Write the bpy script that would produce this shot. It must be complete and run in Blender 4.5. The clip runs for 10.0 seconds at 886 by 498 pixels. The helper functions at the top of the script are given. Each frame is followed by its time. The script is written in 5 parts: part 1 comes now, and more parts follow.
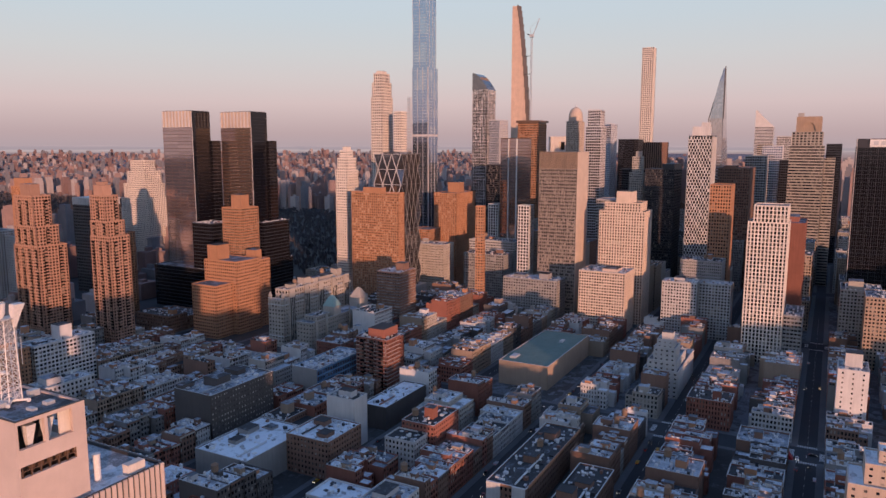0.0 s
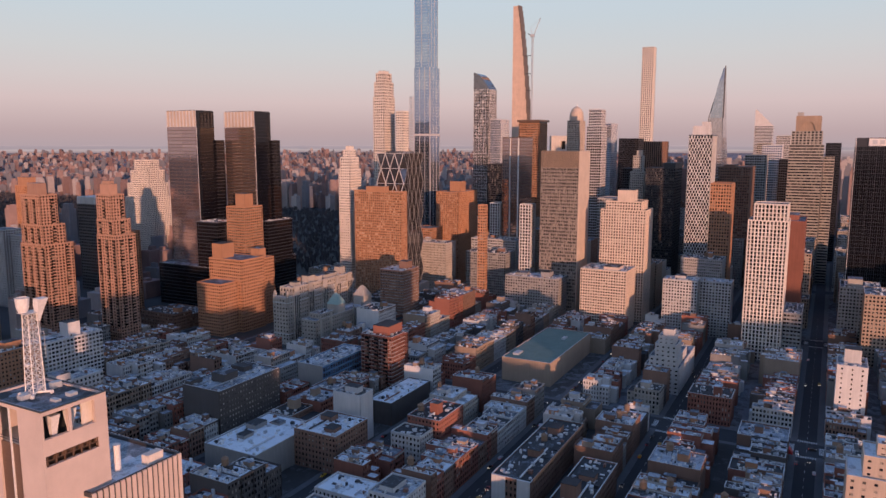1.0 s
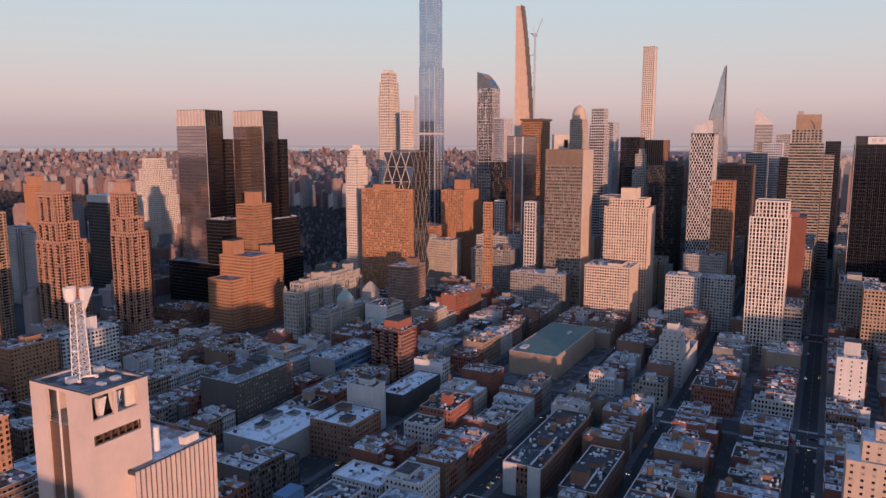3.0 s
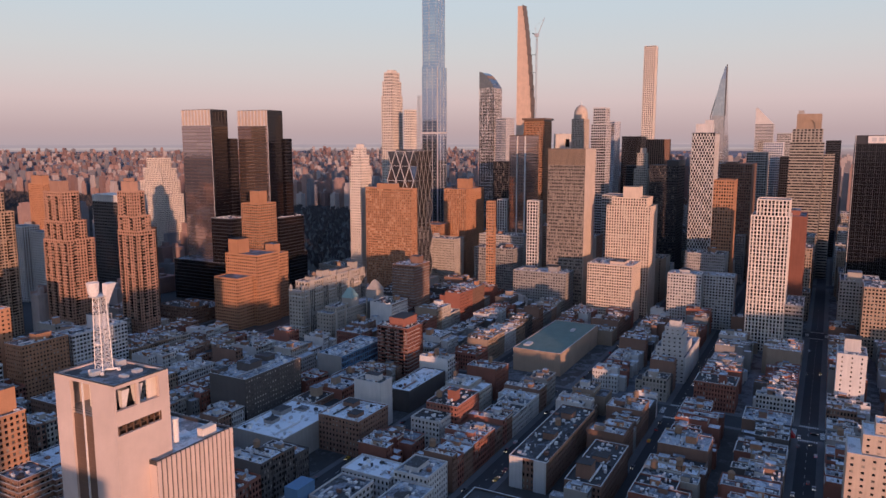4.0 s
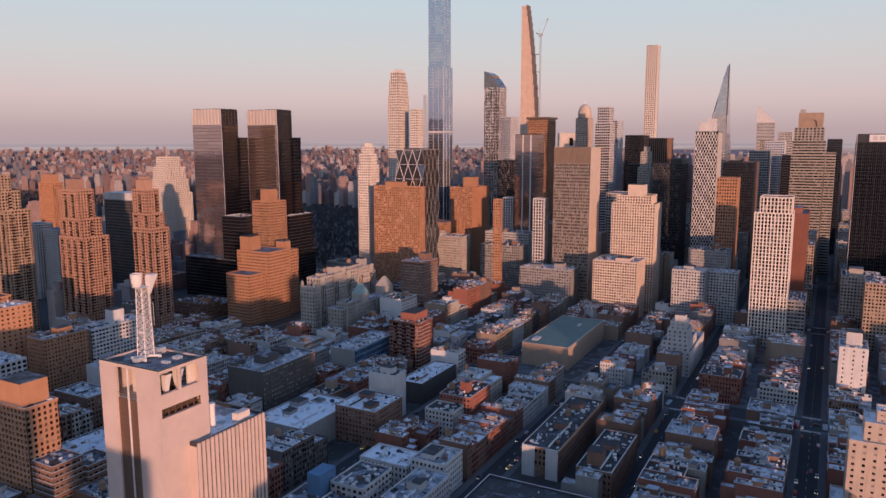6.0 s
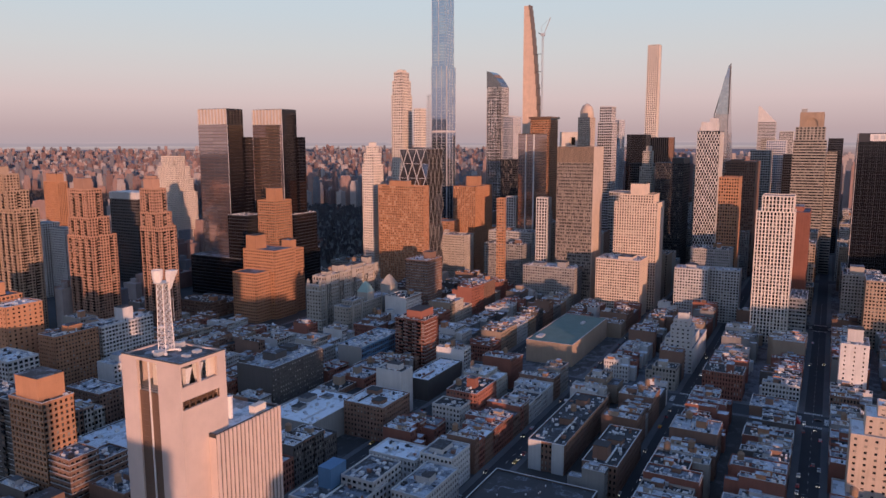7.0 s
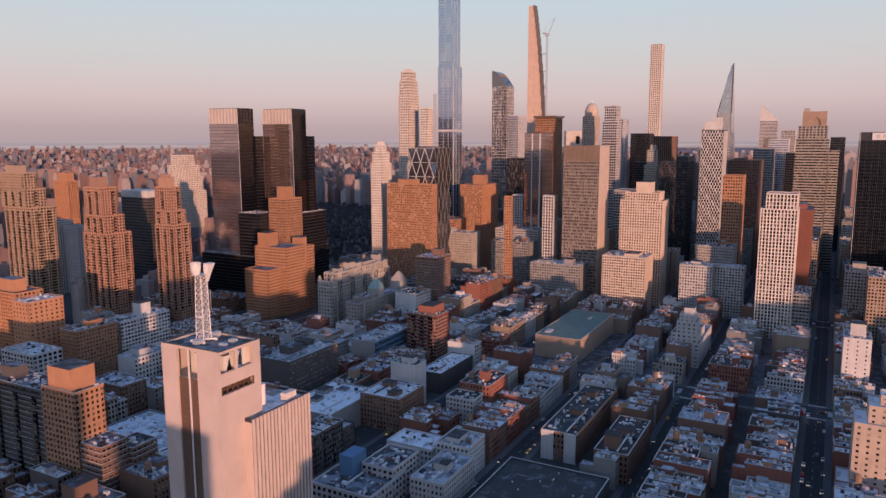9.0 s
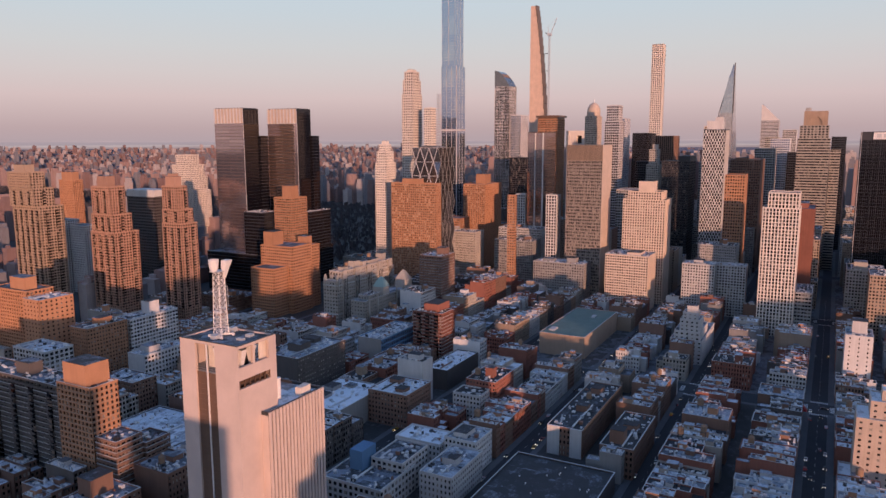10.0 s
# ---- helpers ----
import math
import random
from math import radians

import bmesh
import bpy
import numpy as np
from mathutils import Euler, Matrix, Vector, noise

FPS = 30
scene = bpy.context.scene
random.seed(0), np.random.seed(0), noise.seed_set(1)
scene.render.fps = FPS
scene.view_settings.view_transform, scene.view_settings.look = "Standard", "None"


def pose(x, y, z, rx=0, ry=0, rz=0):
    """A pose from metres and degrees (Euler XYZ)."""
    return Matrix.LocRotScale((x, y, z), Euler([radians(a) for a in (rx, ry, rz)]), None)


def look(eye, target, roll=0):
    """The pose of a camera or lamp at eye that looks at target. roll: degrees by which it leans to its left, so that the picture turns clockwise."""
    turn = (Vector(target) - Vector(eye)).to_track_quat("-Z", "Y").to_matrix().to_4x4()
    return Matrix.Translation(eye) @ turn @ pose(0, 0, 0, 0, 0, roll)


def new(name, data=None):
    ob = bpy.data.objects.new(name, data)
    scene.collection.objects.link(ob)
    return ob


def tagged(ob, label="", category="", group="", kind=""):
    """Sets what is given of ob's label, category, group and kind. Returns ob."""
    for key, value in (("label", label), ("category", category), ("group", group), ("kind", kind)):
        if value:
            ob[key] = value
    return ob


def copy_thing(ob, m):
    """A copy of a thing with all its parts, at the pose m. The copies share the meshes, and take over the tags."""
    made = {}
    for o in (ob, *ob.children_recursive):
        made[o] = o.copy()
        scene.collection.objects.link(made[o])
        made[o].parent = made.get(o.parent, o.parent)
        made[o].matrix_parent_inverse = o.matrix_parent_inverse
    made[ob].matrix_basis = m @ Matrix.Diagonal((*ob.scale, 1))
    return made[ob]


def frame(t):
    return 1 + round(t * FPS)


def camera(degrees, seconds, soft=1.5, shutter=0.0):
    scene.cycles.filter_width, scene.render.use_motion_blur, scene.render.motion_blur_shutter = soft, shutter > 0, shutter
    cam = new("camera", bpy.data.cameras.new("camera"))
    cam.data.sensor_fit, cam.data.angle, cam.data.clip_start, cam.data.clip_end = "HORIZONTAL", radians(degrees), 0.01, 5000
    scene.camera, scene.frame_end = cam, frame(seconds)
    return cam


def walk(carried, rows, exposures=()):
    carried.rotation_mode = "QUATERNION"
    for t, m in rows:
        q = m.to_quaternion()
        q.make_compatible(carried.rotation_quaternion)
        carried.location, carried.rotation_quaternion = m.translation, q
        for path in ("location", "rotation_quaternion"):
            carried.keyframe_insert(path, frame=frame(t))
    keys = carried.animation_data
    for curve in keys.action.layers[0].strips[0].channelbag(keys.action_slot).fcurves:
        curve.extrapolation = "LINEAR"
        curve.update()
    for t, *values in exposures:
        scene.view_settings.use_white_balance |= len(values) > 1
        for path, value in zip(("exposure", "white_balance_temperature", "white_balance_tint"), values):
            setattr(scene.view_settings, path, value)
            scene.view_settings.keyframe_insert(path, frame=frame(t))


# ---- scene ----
# x runs along the cross streets (away from the river), y along the avenues (uptown), z up
cam = camera(63.08, 10.0)
PATH = [
    (0, pose(-589.99, 472.02, 188.27, 81.798, -0.068, -61.770)),
    (0.5, pose(-593.59, 471.96, 188.18, 81.776, -0.051, -61.793)),
    (1, pose(-597.23, 471.93, 188.10, 81.753, -0.034, -61.812)),
    (1.5, pose(-600.91, 471.93, 188.03, 81.731, -0.019, -61.827)),
    (2, pose(-604.63, 471.97, 187.97, 81.708, -0.004, -61.837)),
    (2.5, pose(-608.38, 472.03, 187.92, 81.685, 0.010, -61.844)),
    (3.25, pose(-614.05, 472.19, 187.85, 81.651, 0.030, -61.848)),
    (4, pose(-619.77, 472.42, 187.80, 81.617, 0.048, -61.844)),
    (4.5, pose(-623.60, 472.60, 187.78, 81.595, 0.059, -61.839)),
    (5, pose(-627.44, 472.81, 187.76, 81.572, 0.070, -61.831)),
    (5.5, pose(-631.30, 473.05, 187.74, 81.550, 0.080, -61.820)),
    (6.25, pose(-637.09, 473.45, 187.73, 81.518, 0.093, -61.802)),
    (7, pose(-642.87, 473.90, 187.74, 81.486, 0.106, -61.781)),
    (7.5, pose(-646.72, 474.23, 187.74, 81.465, 0.114, -61.765)),
    (8, pose(-650.56, 474.57, 187.75, 81.445, 0.121, -61.749)),
    (8.5, pose(-654.38, 474.94, 187.77, 81.425, 0.127, -61.733)),
    (9, pose(-658.19, 475.32, 187.79, 81.406, 0.133, -61.716)),
    (9.5, pose(-661.97, 475.72, 187.81, 81.387, 0.139, -61.700)),
    (10, pose(-665.73, 476.14, 187.83, 81.369, 0.144, -61.684)),
]
walk(cam, PATH, exposures=[(0, 0.0), (10, 0.0)])

# ---- sky and sun ----
SUN_TO = Vector((-0.70, -0.714, 0.0)).normalized()   # level direction towards the sun
SUN_UP = radians(4.2)
world = bpy.data.worlds.new("sky")
scene.world = world
world.use_nodes = True
wn, wl = world.node_tree.nodes, world.node_tree.links
wn.clear()
w_out = wn.new("ShaderNodeOutputWorld")
w_bg = wn.new("ShaderNodeBackground")
w_sky = wn.new("ShaderNodeTexSky")
w_sky.sky_type = "NISHITA"
w_sky.sun_disc = False
w_sky.sun_elevation = SUN_UP
w_sky.sun_rotation = math.atan2(SUN_TO.x, SUN_TO.y)
w_sky.dust_density = 2.0
# dusk haze: a rosy belt above the horizon that fades into pale blue-grey
w_tc = wn.new("ShaderNodeTexCoord")
w_sep = wn.new("ShaderNodeSeparateXYZ")
w_ramp = wn.new("ShaderNodeValToRGB")
w_mix = wn.new("ShaderNodeMix")
w_mix.data_type = "RGBA"
w_mix.blend_type = "MIX"
w_mix.inputs[0].default_value = 0.86
w_scale = wn.new("ShaderNodeVectorMath")
w_scale.operation = "SCALE"
w_scale.inputs["Scale"].default_value = 0.10
wl.new(w_tc.outputs["Generated"], w_sep.inputs[0])
wl.new(w_sep.outputs["Z"], w_ramp.inputs[0])
els = w_ramp.color_ramp.elements
els[0].position, els[0].color = 0.0, (0.46, 0.36, 0.39, 1)
els[1].position, els[1].color = 1.0, (0.075, 0.15, 0.38, 1)
for at, col in ((0.015, (0.50, 0.375, 0.395, 1)), (0.055, (0.64, 0.50, 0.515, 1)), (0.085, (0.63, 0.555, 0.57, 1)), (0.118, (0.60, 0.592, 0.615, 1)),
                (0.165, (0.55, 0.61, 0.67, 1)), (0.22, (0.53, 0.62, 0.72, 1)), (0.40, (0.24, 0.38, 0.66, 1))):
    e = els.new(at)
    e.color = col
wl.new(w_sky.outputs[0], w_scale.inputs[0])
wl.new(w_scale.outputs[0], w_mix.inputs[6])
wl.new(w_ramp.outputs[0], w_mix.inputs[7])
wl.new(w_mix.outputs[2], w_bg.inputs[0])
wl.new(w_bg.outputs[0], w_out.inputs[0])
w_bg.inputs[1].default_value = 1.15

sun_data = bpy.data.lights.new("sun", "SUN")
sun_data.energy = 4.2
sun_data.angle = radians(0.6)
sun_data.color = (1.0, 0.53, 0.36)
sun = new("sun", sun_data)
sun.matrix_world = look((0, 0, 900), Vector((0, 0, 900)) - Vector((SUN_TO.x * math.cos(SUN_UP), SUN_TO.y * math.cos(SUN_UP), math.sin(SUN_UP))))


# ---- materials ----
def node_mat(name):
    m = bpy.data.materials.new(name)
    m.use_nodes = True
    nt = m.node_tree
    return m, nt, nt.nodes["Principled BSDF"]


def math_node(nt, op, a, b=None):
    n = nt.nodes.new("ShaderNodeMath")
    n.operation = op
    for i, v in enumerate((a, b)):
        if v is None:
            continue
        if isinstance(v, (int, float)):
            n.inputs[i].default_value = v
        else:
            nt.links.new(v, n.inputs[i])
    return n.outputs[0]


def noise_node(nt, vec, scale, detail=3.0, rough=0.55):
    n = nt.nodes.new("ShaderNodeTexNoise")
    n.inputs["Scale"].default_value = scale
    n.inputs["Detail"].default_value = detail
    n.inputs["Roughness"].default_value = rough
    nt.links.new(vec, n.inputs["Vector"])
    return n.outputs["Fac"]


def ramp_node(nt, fac, stops, constant=False):
    n = nt.nodes.new("ShaderNodeValToRGB")
    if constant:
        n.color_ramp.interpolation = "CONSTANT"
    e = n.color_ramp.elements
    e[0].position, e[0].color = stops[0][0], (*stops[0][1], 1)
    e[1].position, e[1].color = stops[-1][0], (*stops[-1][1], 1)
    for at, col in stops[1:-1]:
        e.new(at).color = (*col, 1)
    nt.links.new(fac, n.inputs[0])
    return n.outputs[0]


def shifted(nt):
    """Object coordinates moved by a random amount for each object."""
    tc = nt.nodes.new("ShaderNodeTexCoord")
    oi = nt.nodes.new("ShaderNodeObjectInfo")
    add = nt.nodes.new("ShaderNodeVectorMath")
    add.operation = "ADD"
    r = math_node(nt, "MULTIPLY", oi.outputs["Random"], 500.0)
    nt.links.new(tc.outputs["Object"], add.inputs[0])
    nt.links.new(r, add.inputs[1])
    return tc.outputs["Object"], add.outputs[0], oi.outputs["Random"]


def scaled_color(nt, col, fac):
    n = nt.nodes.new("ShaderNodeVectorMath")
    n.operation = "SCALE"
    if isinstance(col, tuple):
        n.inputs[0].default_value = col
    else:
        nt.links.new(col, n.inputs[0])
    nt.links.new(fac, n.inputs["Scale"])
    return n.outputs[0]


def masonry(name, col, rough=0.85, spread=0.30, grain=0.25, streaks=0.30):
    """Wall material: fine grain, large stains, a rain streak pattern, and a tone of its own for each building."""
    m, nt, b = node_mat(name)
    raw, vec, rnd = shifted(nt)
    stain = noise_node(nt, vec, 0.09, 4)
    fine = noise_node(nt, vec, 2.2, 3)
    st = nt.nodes.new("ShaderNodeMapping")
    st.inputs["Scale"].default_value = (0.9, 0.9, 0.05)
    nt.links.new(vec, st.inputs["Vector"])
    streak = noise_node(nt, st.outputs[0], 1.0, 2)
    f = math_node(nt, "ADD", math_node(nt, "MULTIPLY", stain, 0.45), math_node(nt, "MULTIPLY", fine, grain))
    f = math_node(nt, "ADD", f, math_node(nt, "MULTIPLY", streak, streaks))
    f = math_node(nt, "ADD", f, 1.0 - 0.225 - streaks / 2 - grain / 2 - spread / 2)
    f = math_node(nt, "ADD", f, math_node(nt, "MULTIPLY", rnd, spread))
    nt.links.new(scaled_color(nt, col, f), b.inputs["Base Color"])
    b.inputs["Roughness"].default_value = rough
    bump = nt.nodes.new("ShaderNodeBump")
    bump.inputs["Strength"].default_value = 0.25
    bump.inputs["Distance"].default_value = 0.05
    nt.links.new(fine, bump.inputs["Height"])
    nt.links.new(bump.outputs[0], b.inputs["Normal"])
    return m


def glazing(name, dark, blind, share=0.35, rough=0.08, cell=(2.8, 2.8, 3.4), metal=0.0, spec=0.5):
    """Window glass: each window cell has its own blind, curtain or dark room behind it."""
    m, nt, b = node_mat(name)
    raw, vec, rnd = shifted(nt)
    d = nt.nodes.new("ShaderNodeVectorMath")
    d.operation = "DIVIDE"
    nt.links.new(raw, d.inputs[0])
    d.inputs[1].default_value = cell
    fl = nt.nodes.new("ShaderNodeVectorMath")
    fl.operation = "FLOOR"
    nt.links.new(d.outputs[0], fl.inputs[0])
    wn_ = nt.nodes.new("ShaderNodeTexWhiteNoise")
    wn_.noise_dimensions = "4D"
    nt.links.new(fl.outputs[0], wn_.inputs["Vector"])
    nt.links.new(rnd, wn_.inputs["W"])
    mid = tuple((a * 2 + c) / 3 for a, c in zip(dark, blind))
    col = ramp_node(nt, wn_.outputs["Value"], [(0.0, dark), (1.0 - share, mid), (1.0 - share * 0.45, blind), (1.0, blind)], True)
    nt.links.new(col, b.inputs["Base Color"])
    b.inputs["Roughness"].default_value = rough
    b.inputs["Metallic"].default_value = metal
    b.inputs["Specular IOR Level"].default_value = spec
    # panes are never quite in one plane
    bump = nt.nodes.new("ShaderNodeBump")
    bump.inputs["Strength"].default_value = 0.06
    bump.inputs["Distance"].default_value = 0.4
    nt.links.new(noise_node(nt, vec, 0.35, 1), bump.inputs["Height"])
    nt.links.new(bump.outputs[0], b.inputs["Normal"])
    return m


def roofing(name, base, snow, lo=0.42, hi=0.55):
    """Flat roof: felt or gravel with patches of snow and dirt."""
    m, nt, b = node_mat(name)
    raw, vec, rnd = shifted(nt)
    n1 = noise_node(nt, vec, 0.30, 6, 0.72)
    n2 = noise_node(nt, vec, 2.0, 3)
    # rectangular sheets of felt laid and mended at different times
    vo = nt.nodes.new("ShaderNodeTexVoronoi")
    vo.distance = "CHEBYCHEV"
    vo.inputs["Scale"].default_value = 0.16
    nt.links.new(vec, vo.inputs["Vector"])
    sp = nt.nodes.new("ShaderNodeSeparateXYZ")
    nt.links.new(vo.outputs["Color"], sp.inputs[0])
    f = math_node(nt, "ADD", math_node(nt, "MULTIPLY", n1, 0.6), math_node(nt, "MULTIPLY", n2, 0.4))
    f = math_node(nt, "ADD", f, math_node(nt, "MULTIPLY", math_node(nt, "SUBTRACT", sp.outputs[0], 0.5), 0.26))
    f = math_node(nt, "ADD", f, math_node(nt, "MULTIPLY", math_node(nt, "SUBTRACT", rnd, 0.5), 0.34))
    col = ramp_node(nt, f, [(0.0, tuple(c * 0.6 for c in base)), (lo, base), (hi, snow), (1.0, tuple(min(1, c * 1.1) for c in snow))])
    nt.links.new(col, b.inputs["Base Color"])
    b.inputs["Roughness"].default_value = 0.8
    bump = nt.nodes.new("ShaderNodeBump")
    bump.inputs["Strength"].default_value = 0.3
    bump.inputs["Distance"].default_value = 0.1
    nt.links.new(f, bump.inputs["Height"])
    nt.links.new(bump.outputs[0], b.inputs["Normal"])
    return m


def plain(name, col, rough=0.6, metal=0.0, var=0.25, scale=1.5, emit=0.0):
    m, nt, b = node_mat(name)
    raw, vec, rnd = shifted(nt)
    f = math_node(nt, "ADD", math_node(nt, "MULTIPLY", noise_node(nt, vec, scale, 3), var * 2), 1.0 - var)
    nt.links.new(scaled_color(nt, col, f), b.inputs["Base Color"])
    b.inputs["Roughness"].default_value = rough
    b.inputs["Metallic"].default_value = metal
    if emit:
        b.inputs["Emission Color"].default_value = (*col, 1)
        b.inputs["Emission Strength"].default_value = emit
    return m


WALL = {
    "orange_brick": masonry("orange_brick", (0.44, 0.22, 0.122)),
    "rose_brick": masonry("rose_brick", (0.40, 0.232, 0.165)),
    "brown_brick": masonry("brown_brick", (0.22, 0.125, 0.09)),
    "red_brick": masonry("red_brick", (0.26, 0.10, 0.07)),
    "tan_brick": masonry("tan_brick", (0.36, 0.26, 0.19)),
    "cream": masonry("cream_brick", (0.58, 0.46, 0.37)),
    "limestone": masonry("limestone", (0.40, 0.355, 0.31)),
    "grey_stone": masonry("grey_stone", (0.27, 0.255, 0.245)),
    "white_brick": masonry("white_brick", (0.58, 0.55, 0.53)),
    "pink_granite": masonry("pink_granite", (0.60, 0.48, 0.43), spread=0.05, grain=0.10, streaks=0.05),
    "concrete": masonry("concrete", (0.42, 0.40, 0.38)),
    "white_concrete": masonry("white_concrete", (0.70, 0.62, 0.55), spread=0.1),
    "dark_metal": masonry("dark_metal", (0.035, 0.035, 0.042), rough=0.45),
    "bronze": masonry("bronze_metal", (0.14, 0.085, 0.06), rough=0.4),
    "terracotta": masonry("terracotta", (0.62, 0.45, 0.35), spread=0.05),
    "dark_brick": masonry("dark_brick", (0.10, 0.085, 0.08)),
    "bronze_grey": masonry("bronze_grey_panel", (0.27, 0.225, 0.195), rough=.6, spread=.05),
    "silver": masonry("silver_metal", (0.55, 0.52, 0.52), rough=0.35, spread=0.05, grain=0.1),
    "blue_panel": masonry("blue_panel", (0.10, 0.20, 0.33), spread=0.2),
}
# far walls: distance haze is tinted into the base colours
WALL["far_rose"] = masonry("far_hazed_rose_brick", (0.34, 0.225, 0.20), spread=0.0)
WALL["far_pale"] = masonry("far_hazed_pale_stone", (0.42, 0.36, 0.345), spread=0.0)
WALL["far_grey"] = masonry("far_hazed_grey_stone", (0.19, 0.185, 0.205), spread=0.0)
WALL["far_brown"] = masonry("far_hazed_brown_brick", (0.22, 0.14, 0.13), spread=0.0)
GLASS = {
    "flat": glazing("window_glass", (0.012, 0.013, 0.016), (0.34, 0.30, 0.26), 0.30, 0.12),
    "pale": glazing("pale_window_glass", (0.10, 0.095, 0.09), (0.55, 0.50, 0.44), 0.75, 0.25),
    "lit": glazing("curtained_glass", (0.018, 0.017, 0.018), (0.56, 0.44, 0.33), 0.42, 0.12, (1.35, 1.35, 2.95)),
    "speckle": glazing("speckled_mirror_glass", (0.10, 0.095, 0.10), (0.62, 0.56, 0.53), 0.55, 0.06, (2.2, 2.2, 5.2), 0.85),
    "tower": glazing("tower_window_glass", (0.010, 0.010, 0.012), (0.26, 0.19, 0.15), 0.26, 0.12),
    # slab: pale panes put bright reflections into the glass colour
    "slab": glazing("slab_reflection_glass", (0.03, 0.027, 0.026), (0.36, 0.30, 0.25), 0.5, 0.1, (1.05, 1.05, 3.75)),
    "office": glazing("office_glass", (0.012, 0.013, 0.017), (0.24, 0.21, 0.18), 0.30, 0.06, (1.6, 1.6, 3.9)),
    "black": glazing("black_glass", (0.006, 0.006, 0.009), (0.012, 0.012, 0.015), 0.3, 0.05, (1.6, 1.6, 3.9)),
    "mirror": glazing("mirror_glass", (0.20, 0.19, 0.20), (0.26, 0.24, 0.24), 0.4, 0.05, (1.6, 1.6, 4.0), 0.85),
    "pale_mirror": glazing("pale_mirror_glass", (0.48, 0.42, 0.41), (0.56, 0.49, 0.47), 0.4, 0.12, (3.0, 3.0, 4.0), 0.8),
    "blue": glazing("blue_glass", (0.36, 0.45, 0.58), (0.46, 0.53, 0.62), 0.4, 0.05, (9.0, 9.0, 12.6), 0.9),
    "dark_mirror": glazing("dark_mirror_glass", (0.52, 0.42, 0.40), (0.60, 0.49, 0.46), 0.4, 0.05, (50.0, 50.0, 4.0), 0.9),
}
ROOF = {
    "snow": roofing("snowy_roof", (0.20, 0.21, 0.23), (0.74, 0.78, 0.83), 0.34, 0.58),
    "silver": roofing("silver_roof", (0.12, 0.13, 0.15), (0.52, 0.56, 0.62), 0.38, 0.66),
    "dark": roofing("dark_roof", (0.045, 0.046, 0.05), (0.24, 0.27, 0.32), 0.55, 0.74),
    "green": roofing("green_roof", (0.11, 0.18, 0.155), (0.16, 0.235, 0.205), 0.3, 0.8),
}
M_COPPER = plain("green_copper", (0.30, 0.42, 0.38), 0.6)
M_TANK = plain("tank_wood", (0.27, 0.17, 0.11), 0.8)
M_STEEL = plain("painted_steel", (0.55, 0.55, 0.56), 0.5, 0.3)
M_DARKSTEEL = plain("dark_steel", (0.06, 0.06, 0.065), 0.5, 0.4)
M_WHITEPAINT = plain("white_paint", (0.74, 0.70, 0.68), 0.5)
M_SHADE = plain("shade_black", (0.02, 0.02, 0.022), 0.7)
M_ASPHALT = masonry("asphalt", (0.045, 0.047, 0.052), 0.9, 0.0, 0.3)
M_PAVE = masonry("pavement_concrete", (0.13, 0.13, 0.135), 0.9, 0.0, 0.3)
M_YARD = roofing("yard_ground", (0.06, 0.058, 0.056), (0.17, 0.18, 0.20), 0.5, 0.7)
M_LINE = plain("road_paint", (0.62, 0.62, 0.60), 0.7)
M_COPING = plain("coping_stone", (0.56, 0.55, 0.54), 0.7)
M_EQUIP, nt, bs = node_mat("roof_equipment_paint")
ge = nt.nodes.new("ShaderNodeNewGeometry")
nt.links.new(ramp_node(nt, ge.outputs["Random Per Island"], [(0, (.74, .72, .70)), (.28, (.42, .43, .45)), (.48, (.035, .035, .04)), (.66, (.24, .12, .085)), (.80, (.60, .60, .62)), (1, (.60, .60, .62))], True), bs.inputs["Base Color"])
bs.inputs["Roughness"].default_value = .55
M_RED = plain("red_glow_paint", (0.55, 0.03, 0.03), 0.5)


# ---- mesh tools ----
FACE6 = np.array([[0, 3, 2, 1], [4, 5, 6, 7], [0, 1, 5, 4], [1, 2, 6, 5], [2, 3, 7, 6], [3, 0, 4, 7]])


